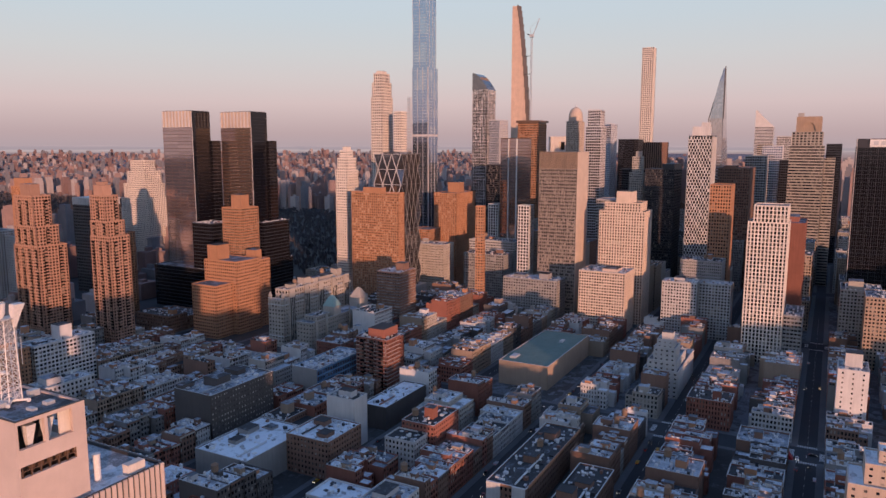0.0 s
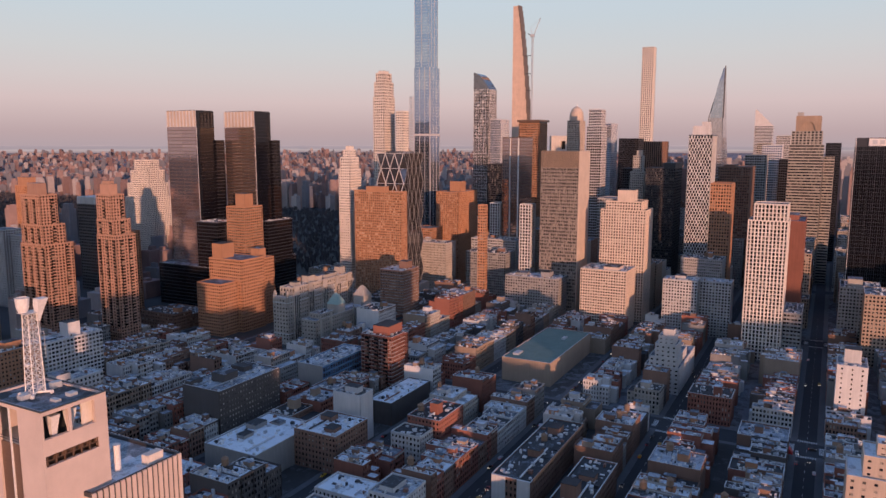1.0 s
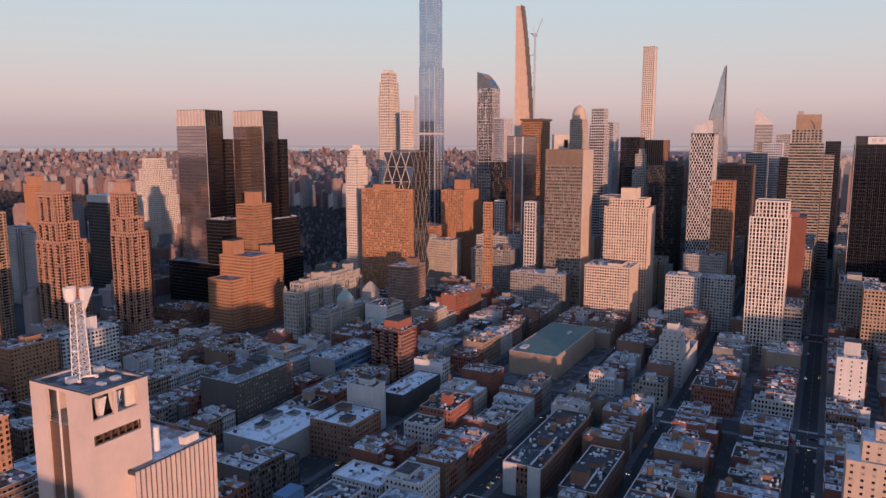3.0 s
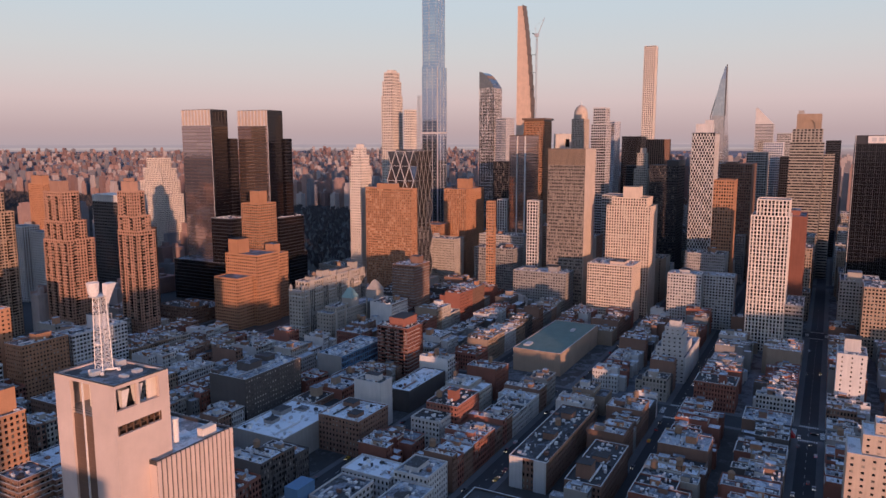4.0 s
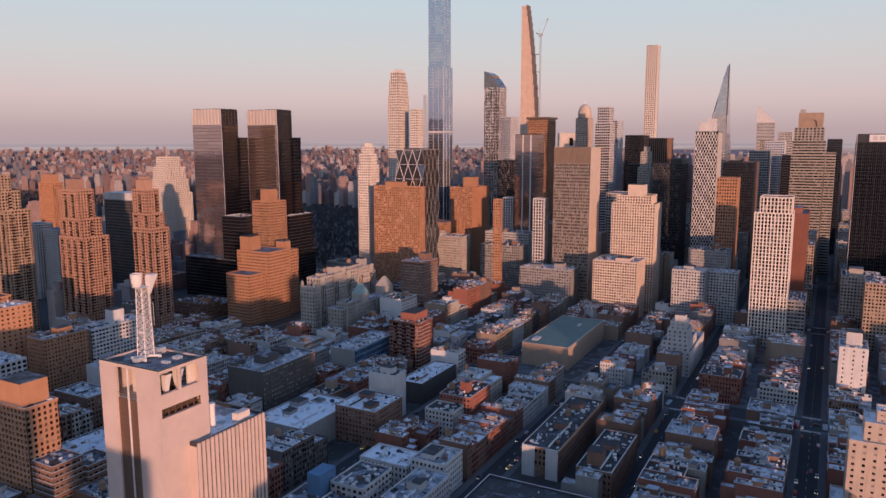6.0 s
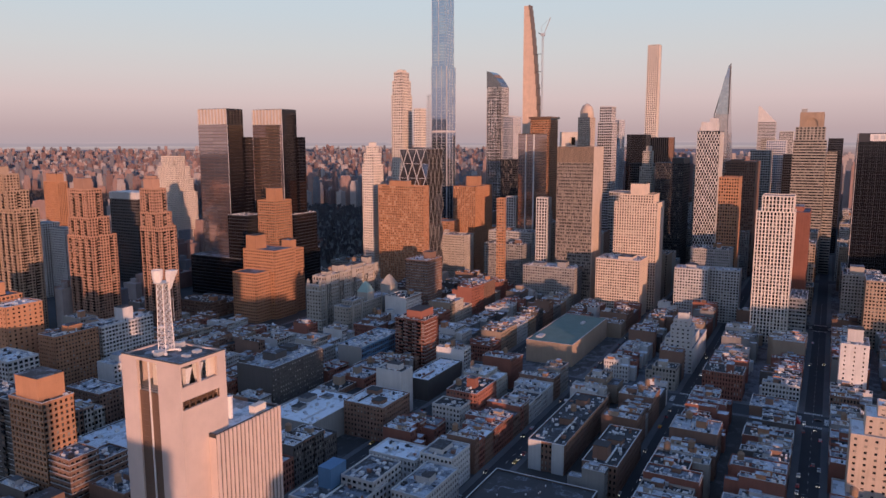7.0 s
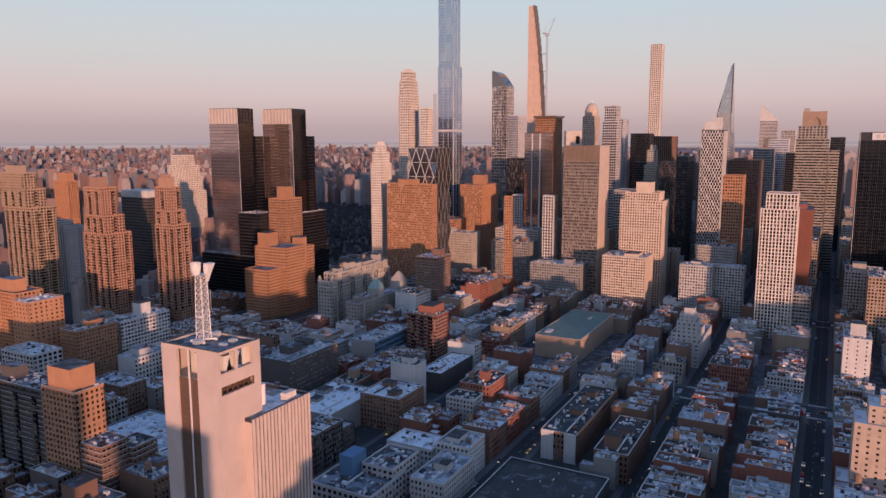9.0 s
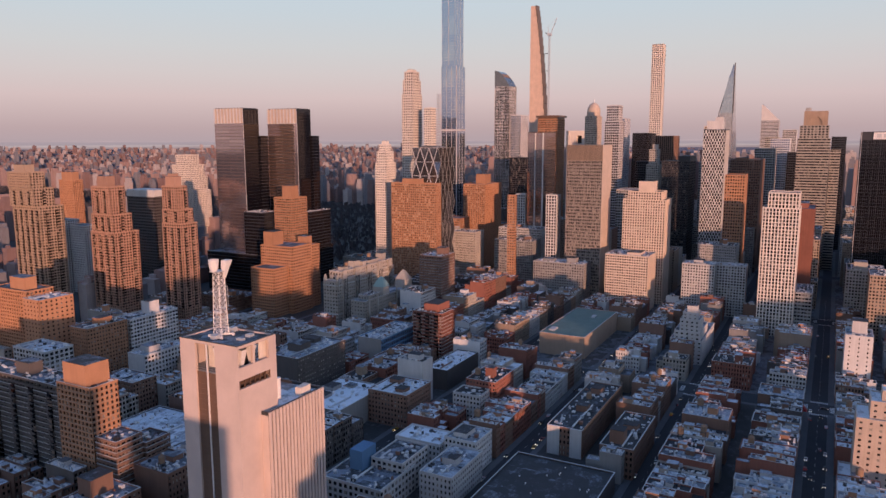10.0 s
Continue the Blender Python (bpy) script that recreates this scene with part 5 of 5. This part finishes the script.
hero("brick_house", "brown brick house beside the snowy hall", "building", [(-348, 890, -328, 924, 0, 22)], "brown_brick", "flat", "snow", **NEAR)

# ---- ordinary blocks ----
rng = random.Random(7)
WALLS_LOW = ("brown_brick", "red_brick", "tan_brick", "white_brick", "grey_stone", "limestone", "brown_brick", "red_brick", "dark_brick", "brown_brick", "white_brick", "red_brick")
NAMES_LOW = {"brown_brick": "brown brick", "red_brick": "dark red brick", "tan_brick": "tan brick", "white_brick": "white painted brick", "grey_stone": "grey stone",
             "limestone": "pale limestone", "dark_brick": "sooty dark brick", "cream": "cream brick", "concrete": "grey concrete", "orange_brick": "orange brick", "dark_metal": "dark glass"}
ROOF_WORD = {"snow": "a snowy roof", "silver": "a silver-grey roof", "dark": "a dark tar roof"}


def clear(x0, y0, x1, y1):
    return all(x1 <= a or x0 >= c or y1 <= b or y0 >= d for a, b, c, d in HERO)


COUNT = {}
STUFF = {}


def stuff(key, material):
    if key not in STUFF:
        STUFF[key] = (Geo(), material)
    return STUFF[key][0]


def low_building(x0, y0, x1, y1, h, wall, roof, blank, tall=False, rear="N"):
    """A tenement, walk-up or loft with cornice, parapet, bulkhead and roof clutter; past 300 of a kind they join the farther rows."""
    wide = x1 - x0 > 14
    word = "office building" if tall else "loft building" if wide else "walk-up house"
    name = "office_building" if tall else "loft_building" if wide else "row_house"
    COUNT[name] = COUNT.get(name, 0) + 1
    alone = COUNT[name] <= 300
    w, g, r, c, k, kr, v = [Geo() for _ in range(7)]
    if not tall and y1 - y0 > 18 and rng.random() < .55:
        # a lower rear wing on the yard side, set in from one party wall
        cut, low, inset = rng.uniform(5, 9), h - rng.choice((3.2, 6.4)), rng.uniform(1.2, 2.2)
        if rear == "N":
            yb0, yb1, y1 = y1 - cut, y1, y1 - cut
        else:
            yb0, yb1, y0 = y0, y0 + cut, y0 + cut
        shell(w, g, x0 + inset, yb0, x1, yb1, 0, low, 2.6, 3.2, 1.3, 1.6, .3, blank)
        r.box(x0 + inset + .2, yb0 + .2, low - .01, x1 - .2, yb1 - .2, low + .12)
        parapet(w, x0 + inset, yb0, x1, yb1, low, .5, .25)
    shell(w, g, x0, y0, x1, y1, 0, h, rng.choice((2.0, 2.2, 2.5)), 3.2, rng.choice((0.9, 1.1, 1.2)), rng.choice((1.2, 1.4)), 0.3, blank)
    ph = rng.choice((.6, .9, 1.2))
    parapet(w, x0, y0, x1, y1, h, ph, .3)
    cap = Geo()
    coping(cap, x0, y0, x1, y1, h + ph, .4)
    r.box(x0 + .28, y0 + .28, h - .01, x1 - .28, y1 - .28, h + .12)
    if not tall and rng.random() < .5:
        if "S" not in blank:
            c.box(x0, y0 - .45, h - .5, x1, y0 - .01, h + .25)
        if "N" not in blank:
            c.box(x0, y1 + .01, h - .5, x1, y1 + .45, h + .25)
    z = h + .12
    bw, bd, bh = rng.uniform(2.5, 4.5), rng.uniform(3, 6), rng.uniform(2.4, 3.4)
    if wide:
        bw, bd, bh = bw * 1.6, bd * 1.3, bh * rng.uniform(1.1, 2.0)
    bx, by = rng.uniform(x0 + .8, max(x0 + .9, x1 - bw - .8)), rng.uniform(y0 + 4, max(y0 + 4.1, y1 - bd - 3))
    k.box(bx, by, z, bx + bw, by + bd, z + bh)
    kr.box(bx - .15, by - .15, z + bh, bx + bw + .15, by + bd + .15, z + bh + .18)
    for _ in range(rng.randint(7, 13) + int((x1 - x0) * (y1 - y0) / 30)):
        vx, vy = rng.uniform(x0 + .8, x1 - 2.2), rng.uniform(y0 + 1, y1 - 2.5)
        s = rng.uniform(.5, 1.6)
        v.box(vx, vy, z, vx + s, vy + rng.uniform(.5, 1.8), z + rng.uniform(.5, 1.5))
    if not tall:
        for _ in range(rng.randint(2, 5)):
            cy = rng.uniform(y0 + 1, y1 - 2)
            v.box(x0 + .32, cy, z, x0 + 1.0, cy + rng.uniform(.7, 1.8), z + rng.uniform(1.4, 2.6))
        sx, sy = rng.uniform(x0 + 1, max(x0 + 1.1, x1 - 3.5)), rng.uniform(y0 + 1, y1 - 4)
        v.box(sx, sy, z, sx + 2.2, sy + 2.8, z + .5)
    if rng.random() < .5:
        cx = x0 + .3 if rng.random() < .5 else x1 - 1.3
        v.box(cx, (y0 + y1) / 2, z, cx + 1.0, (y0 + y1) / 2 + 1.6, z + rng.uniform(1.8, 3.0))
    kw = rng.choice((wall, "white_brick", "orange_brick", "tan_brick", "brown_brick"))
    cw, vw = rng.choice(("brown_brick", "limestone", "dark_brick")), rng.random() < .5
    tank = h > 19 and rng.random() < (.55 if wide else .22)
    tx, ty, tr_ = rng.uniform(x0 + 2.6, x1 - 2.6), rng.uniform(y0 + 3, y1 - 3), rng.uniform(1.5, 2.0)
    if alone:
        b = thing(name, (x0 + x1) / 2, (y0 + y1) / 2, 0, f"{NAMES_LOW[wall]} {round(h / 3.2)}-storey {word} with {ROOF_WORD[roof]}", word, "buildings of the city blocks")
        part("wall", w, WALL[wall], b)
        part("glazing", g, GLASS["flat"], b)
        part("roof", r, ROOF[roof], b)
        for q in c.boxes:
            part("cornice", Geo().box(*q), WALL[cw], b)
        part("coping", cap, M_COPING if vw else WALL[wall], b)
        bk = part("bulkhead", k, WALL[kw], b)
        part("bulkhead_roof", kr, ROOF["silver"], bk)
        tagged(part("roof_equipment", v, M_EQUIP, b), kind="stuff")
        if tank:
            water_tank(b, tx, ty, z, tr_)
        return
    for geo, key, mat in ((w, "far_row_wall_" + wall, WALL[wall]), (g, "far_row_glazing", GLASS["flat"]), (r, "far_row_roof_" + roof, ROOF[roof]), (c, "far_row_wall_" + cw, WALL[cw]),
                          (k, "far_row_wall_" + kw, WALL[kw]), (kr, "far_row_roof_silver", ROOF["silver"]), (v, "far_row_roof_equipment", M_EQUIP), (cap, "far_row_wall_" + wall, WALL[wall])):
        s = stuff(key, mat)
        s.boxes += geo.boxes


def row(xa, xb, ya, yb, face, lots, floors, walls):
    """A row of houses wall to wall along a street; face: the street side."""
    x, run = xa, 0
    while x < xb - 5:
        if run <= 0:
            run, wdt, nf, wall = rng.randint(1, 4), rng.choice(lots), rng.choice(floors), rng.choice(walls)
            if wdt > 14:
                run = 1
        run -= 1
        w_ = min(wdt, xb - x)
        if xb - (x + w_) < 5:
            w_ = xb - x
        dep = (yb - ya) - rng.uniform(0, 6) * (1 if w_ < 14 else .3)
        y0, y1 = (ya, ya + dep) if face == "S" else (yb - dep, yb)
        h = nf * 3.2 + rng.uniform(0, .8)
        blank = ("" if x <= xa + .1 else "W") + ("" if x + w_ >= xb - .1 else "E")
        if clear(x, y0, x + w_ - .05, y1):
            low_building(x, y0, x + w_ - .05, y1, h, wall, rng.choice(("snow", "snow", "silver", "silver", "dark")), blank, rear="N" if face == "S" else "S")
        x += w_


LOTS, LOTS_FAR = (6.2, 6.2, 7.6, 7.6, 7.6, 9, 9, 12, 16, 22), (10, 15, 20, 30)
FLOORS = (4, 4, 5, 5, 5, 6, 6, 7)
nums = sorted(STREETS)
cells = [(c, xa, xb, n) for c, (xa, xb) in enumerate(zip(AVENUES, AVENUES[1:])) for n in nums[:-1]]
cells.sort(key=lambda q: math.hypot((q[1] + q[2]) / 2 + 480, STREETS[q[3]] + 40 - 560))
for c, xa, xb, n in cells:
    if not (c == 0 and n < 53):
        ya, yb = STREETS[n] + 9.5, STREETS[n + 1] - 9.5
        x0, x1 = xa + 15, xb - 15
        pave = Geo().box(x0 - 4.5, ya - 4, -.3, x1 + 4.5, yb + 4, -.12)
        single("pavement", pave, M_PAVE, "grey concrete pavement round a city block", "pavement", kind="structure")
        single("yard_ground", Geo().box(x0, ya, -.12, x1, yb, .0), M_YARD, "dark yard ground with snow inside a block", "yard", kind="structure")
        if c <= 2 and n >= 49 and not (c == 2 and n >= 57):
            near = c <= 1 or n <= 54
            mid = (ya + yb) / 2
            lots = LOTS if near else LOTS_FAR
            fl = FLOORS if near else (5, 6, 6, 8, 10)
            row(x0, x1, ya, mid - 4, "S", lots, fl, WALLS_LOW)
            row(x0, x1, mid + 4, yb, "N", lots, fl, WALLS_LOW)
        elif n >= 49:
            x = x0
            while x < x1 - 8:
                w_ = min(rng.uniform(22, 48), x1 - x)
                if clear(x, ya, x + w_ - 1, yb):
                    tall = rng.uniform(10, 20) if n >= 57 and c <= 3 else rng.uniform(30, 75) if c >= 3 else rng.uniform(20, 42)
                    low_building(x, ya + rng.uniform(0, 2), x + w_ - 1, yb - rng.uniform(0, 20), tall, rng.choice(("concrete", "tan_brick", "limestone", "brown_brick", "grey_stone")), "dark", "", True)
                x += w_

for key, (geo, mat) in STUFF.items():
    single("far_row_houses", geo, mat, "farther row houses and lofts filling the city blocks", "row houses", kind="stuff")

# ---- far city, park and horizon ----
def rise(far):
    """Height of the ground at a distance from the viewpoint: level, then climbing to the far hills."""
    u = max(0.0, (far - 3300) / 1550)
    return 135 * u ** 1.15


def far_city():
    pal = (("far_city_brick", "far_rose"), ("far_city_stone", "far_pale"), ("far_city_shade", "far_grey"), ("far_city_brown", "far_brown"))
    gs = [Geo() for _ in pal]
    r2 = random.Random(11)
    for _ in range(12000):
        x, y = r2.uniform(-900, 4700), r2.uniform(380, 4700)
        if math.hypot(x + 620, y - 470) > 4850:
            continue
        if y < 1150 and x < 1050:
            continue
        if 175 < x < 1010 and 1130 < y < 4200:
            continue
        far = math.hypot(x + 620, y - 470)
        h = r2.choice((14, 18, 20, 24, 30, 45)) if r2.random() < .86 else r2.uniform(42, 85)
        if y < 1400 and x < 175:
            h = min(h, 40)
        if (x > 1010 and x < 1200) or (60 < x < 175):
            h = r2.uniform(35, 85)
        if x > 1050 and y < 1300:
            h = r2.uniform(50, 150)
        if far > 2400:
            h *= .8
        sx, sy = r2.uniform(10, 28), r2.uniform(10, 24)
        if not clear(x, y, x + sx, y + sy):
            continue
        g = r2.choice(gs)
        g.box(x, y, 0, x + sx, y + sy, h)
        g.box(x + sx * .3, y + sy * .3, h, x + sx * .6, y + sy * .7, h + r2.uniform(3, 7))
        if h > 45:
            g.box(x + 2, y + 2, h, x + sx - 2, y + sy - 2, h + r2.uniform(4, 14))
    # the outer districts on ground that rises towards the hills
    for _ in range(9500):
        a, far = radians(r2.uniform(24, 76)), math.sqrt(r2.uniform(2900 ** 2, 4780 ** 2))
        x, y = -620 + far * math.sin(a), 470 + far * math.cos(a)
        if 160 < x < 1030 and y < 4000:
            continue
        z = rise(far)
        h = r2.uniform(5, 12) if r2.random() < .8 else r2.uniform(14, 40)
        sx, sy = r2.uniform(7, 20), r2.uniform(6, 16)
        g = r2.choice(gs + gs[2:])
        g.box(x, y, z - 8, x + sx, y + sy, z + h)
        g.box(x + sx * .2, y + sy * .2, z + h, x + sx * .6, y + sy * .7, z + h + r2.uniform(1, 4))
    for (name, mat), g in zip(pal, gs):
        single(name, g, WALL[mat], "distant uptown buildings crowding towards the horizon", "far city", kind="stuff")


far_city()
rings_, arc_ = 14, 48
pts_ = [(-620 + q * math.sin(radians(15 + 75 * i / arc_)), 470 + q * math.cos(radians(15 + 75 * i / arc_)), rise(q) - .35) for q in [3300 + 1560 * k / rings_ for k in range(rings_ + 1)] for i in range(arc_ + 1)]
# ground colour is greyed to carry the haze; snow patches on top
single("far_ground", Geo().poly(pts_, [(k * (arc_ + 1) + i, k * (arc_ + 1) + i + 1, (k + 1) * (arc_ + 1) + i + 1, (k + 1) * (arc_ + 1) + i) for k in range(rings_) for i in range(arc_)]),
       roofing("far_haze_tinted_ground", (0.17, 0.14, 0.15), (0.36, 0.33, 0.35), .45, .7), "ground tinted with haze grey, with snow, rising to the far hills", "ground", kind="structure")


def park():
    g, r3 = Geo(), random.Random(5)
    for _ in range(14000):
        x, y = r3.uniform(180, 1005), r3.uniform(1136, 3900)
        h, w_ = r3.uniform(9, 18), r3.uniform(2.5, 5.5)
        vs, fs = [], []
        for k in range(7):
            a = r3.uniform(0, 6.28)
            rr = w_ * r3.uniform(.3, 1.1)
            c, s = math.cos(a), math.sin(a)
            z0, z1 = h * r3.uniform(.15, .45), h * r3.uniform(.75, 1.05)
            i = len(vs)
            vs += [(x + c * rr * .2, y + s * rr * .2, z0), (x + c * rr - s * 1.3, y + s * rr + c * 1.3, z1 * .85), (x + c * rr * .8 + s * 1.2, y + s * rr * .8 - c * 1.2, z1)]
            fs.append((i, i + 1, i + 2))
        i = len(vs)
        vs += [(x - .3, y, 0), (x + .3, y, 0), (x, y, h * .8)]
        fs.append((i, i + 1, i + 2))
        g.poly(vs, fs)
    single("park_wood", g, plain("winter_twigs", (0.075, 0.068, 0.075), .9), "dark leafless winter trees filling the park", "woodland", kind="stuff")
    single("park_lawn", Geo().box(178, 1134, -.3, 1008, 3950, -.02), plain("winter_grass", (0.075, 0.07, 0.062), .95, scale=.05), "dull winter grass under the park trees", "lawn", kind="structure")


park()


def horizon():
    """Low hills far beyond the city, along an arc, with haze painted in as a glow."""
    m, nt, bs = node_mat("painted_haze")
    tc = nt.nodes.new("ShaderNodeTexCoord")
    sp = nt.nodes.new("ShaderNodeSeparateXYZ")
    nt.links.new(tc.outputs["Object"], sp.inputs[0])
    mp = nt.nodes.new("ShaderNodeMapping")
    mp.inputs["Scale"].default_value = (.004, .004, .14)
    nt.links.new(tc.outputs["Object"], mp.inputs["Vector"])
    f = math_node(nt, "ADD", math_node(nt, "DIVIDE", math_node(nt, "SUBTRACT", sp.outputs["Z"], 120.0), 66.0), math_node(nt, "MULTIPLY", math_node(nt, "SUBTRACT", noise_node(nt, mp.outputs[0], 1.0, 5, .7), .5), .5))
    # haze tones by height, given off by the material itself
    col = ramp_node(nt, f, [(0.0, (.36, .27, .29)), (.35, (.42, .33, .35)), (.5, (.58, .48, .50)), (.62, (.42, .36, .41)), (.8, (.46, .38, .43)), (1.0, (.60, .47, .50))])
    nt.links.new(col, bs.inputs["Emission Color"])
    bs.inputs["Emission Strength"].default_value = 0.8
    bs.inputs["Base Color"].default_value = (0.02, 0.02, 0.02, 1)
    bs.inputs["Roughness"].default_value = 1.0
    n, vs = 120, []
    for k in range(n + 1):
        a = radians(-25) + radians(140) * k / n
        h = 182 + 9 * noise.noise(Vector((k * .11, 0, 0))) + 5 * noise.noise(Vector((k * .5, 3, 0)))
        vs += [(-620 + 4890 * math.cos(a), 470 + 4890 * math.sin(a), -.3), (-620 + 4890 * math.cos(a), 470 + 4890 * math.sin(a), h)]
    single("backdrop", Geo().poly(vs, [(2 * k, 2 * k + 1, 2 * k + 3, 2 * k + 2) for k in range(n)]), m, "glowing backdrop of low hills with painted haze on the far horizon", "backdrop", kind="structure")


horizon()

# ---- unseen buildings added behind the viewpoint to throw the long shadows ----
r4 = random.Random(21)
for q in ((-752, 408, -734, 460, 0, 110), (-800, 527, -734, 640, 0, 80), (-800, 498, -734, 526.8, 0, 93), (-730, 330, -690, 366, 0, 90), (-741, 331, -730.1, 366, 0, 83), 
          (-625, 345, -568, 385, 0, 102), (-488, 345, -459, 385, 0, 112), (-492, 437, -466, 462, 0, 77)):
    building("apartment_tower", "unseen plain brick tower added behind the viewpoint to cast shadow", "apartment tower", [q], "tan_brick", "flat", "dark", floor=3.2)
    HERO.append(q[:4])
SHADE = [(-350, 262, 73), (-360, 60, 78), (-180, -120, 120), (-40, -60, 95), (60, 120, 60), (-640, -220, 86), (120, -40, 110), (230, 120, 80), (-120, 170, 48), (-920, 60, 100), (-810, -60, 90), (-520, -160, 120)]
for x, y, h in SHADE:
    building("apartment_tower", "unseen plain brick tower added downtown of the viewpoint to cast shadow", "apartment tower", [(x, y, x + r4.uniform(25, 40), y + r4.uniform(25, 45), 0, h)], r4.choice(("tan_brick", "brown_brick")), "flat", "dark", floor=3.2)
# unseen low blocks added between them to keep the low sun off the streets
for x in range(-900, 400, 52):
    for y in range(-300, 300, 60):
        if clear(x, y, x + 44, y + 40) and not any(a - 46 < x < a + 42 and c - 46 < y < c + 46 for a, c, _ in SHADE):
            building("loft_building", "unseen plain brick block added downtown of the viewpoint to cast shadow", "building", [(x, y, x + 44, y + 40, 0, r4.uniform(14, 30))], "brown_brick", "flat", "silver", bay=4.4, floor=3.3)

# ---- street marks and cars ----
def crosswalk(x, y, along):
    g = thing("crosswalk", x, y, -.3, "white painted zebra crossing on dark asphalt", "crosswalk")
    for k in range(9):
        o = (k - 4) * 1.3
        part("stripe", Geo().box(x - 1.6, y + o - .35, -.296, x + 1.6, y + o + .35, -.285) if along == "x" else Geo().box(x + o - .35, y - 1.6, -.296, x + o + .35, y + 1.6, -.285), M_LINE, g)


for n in (51, 52, 53):
    for ax in (-113, -387, 161):
        for s in (-1, 1):
            crosswalk(ax + s * 13, STREETS[n], "x")
            crosswalk(ax, STREETS[n] + s * 8.5, "y")
lane = Geo()
for n in (50, 51, 52, 53, 54):
    for k in range(60):
        lane.box(-370 + k * 11, STREETS[n] - .08, -.296, -366 + k * 11, STREETS[n] + .08, -.286)
tagged(single("lane_marks", lane, M_LINE, "broken white lane lines on the cross streets", "road marks"), kind="stuff")

M_CAR, nt, bs = node_mat("car_paint")
oi = nt.nodes.new("ShaderNodeObjectInfo")
nt.links.new(ramp_node(nt, oi.outputs["Random"], [(0, (.02, .02, .024)), (.3, (.10, .10, .11)), (.5, (.45, .45, .46)), (.7, (.6, .6, .6)), (.85, (.5, .28, .02)), (.93, (.25, .03, .03)), (1, (.25, .03, .03))], True), bs.inputs["Base Color"])
bs.inputs["Roughness"].default_value = .3
M_TYRE = plain("tyre_rubber", (.02, .02, .02), .9)
M_HEAD = plain("headlight", (1.0, .86, .7), .3, emit=2.5)
M_TAIL = plain("tail_light", (.9, .05, .03), .3, emit=.5)


def car_at_origin():
    c = thing("car", 0, 0, 0, "parked or waiting car in the shaded street", "car", "cars in the streets")
    prof = [(-2.3, .35), (-2.25, .85), (-1.9, .98), (-.9, 1.0), (-.35, 1.45), (1.1, 1.48), (1.75, 1.02), (2.2, .95), (2.3, .35)]
    n = len(prof)
    part("body", Geo().poly([(x, -.9, z) for x, z in prof] + [(x, .9, z) for x, z in prof], [tuple(range(n)), tuple(range(2 * n - 1, n - 1, -1))] + [(i, n + i, n + (i + 1) % n, (i + 1) % n) for i in range(n)]), M_CAR, c)
    part("windscreen", Geo().poly([(-.93, -.8, 1.03), (-.93, .8, 1.03), (-.4, .72, 1.44), (-.4, -.72, 1.44)], [(0, 1, 2, 3)]), GLASS["black"], c)
    for x in (-1.45, 1.4):
        for y in (-.86, .86):
            part("wheel", Geo().poly([(x + .33 * math.cos(a), y + s * .12, .33 + .33 * math.sin(a)) for s in (-1, 1) for a in [i * math.pi / 4 for i in range(8)]],
                                     [tuple(range(8)), tuple(range(15, 7, -1))] + [(i, 8 + i, 8 + (i + 1) % 8, (i + 1) % 8) for i in range(8)]), M_TYRE, c)
    part("headlight", Geo().box(-2.36, -.8, .6, -2.27, -.5, .8).box(-2.36, .5, .6, -2.27, .8, .8), M_HEAD, c)
    part("tail_light", Geo().box(2.27, -.8, .7, 2.36, -.5, .9).box(2.27, .5, .7, 2.36, .8, .9), M_TAIL, c)
    return c


first = car_at_origin()
first.location = (-330, STREETS[51] + 4, -.3)
rc = random.Random(9)
spots = []
for n in (51, 52, 53, 54):
    for side in (-5.0, -1.8, 1.8, 5.0):
        x = -330.0
        while x < 150:
            x += rc.uniform(5.6, 9) if abs(side) > 3 else rc.uniform(18, 50)
            if abs((x + 113) % 274) > 16 and rc.random() < (.72 if abs(side) > 3 else .8):
                spots.append((x, STREETS[n] + side, 0 if rc.random() < .8 else 180))
for k in range(60):
    spots.append((-113 + rc.choice((-9, -5, 0, 5, 9)), rc.uniform(400, 900), 90))
rc.shuffle(spots)
for x, y, a in spots[:85]:
    copy_thing(first, pose(x, y, -.3, 0, 0, a))

# red canopy standing in for a red-lit shopfront, corner of ninth avenue
aw = thing("shop_awning", -129, 484, 3, "bright red canopy standing in for a red-lit shopfront on a street corner", "awning")
part("canopy", Geo().poly([(-133.5, 481.0, 3), (-128.2, 481.0, 3), (-128.2, 483.5, 6.5), (-133.5, 483.5, 6.5), (-133.5, 483.5, 3), (-128.2, 483.5, 3)], [(0, 1, 2, 3), (0, 3, 4), (1, 5, 2), (3, 2, 5, 4), (0, 4, 5, 1)]), M_RED, aw)
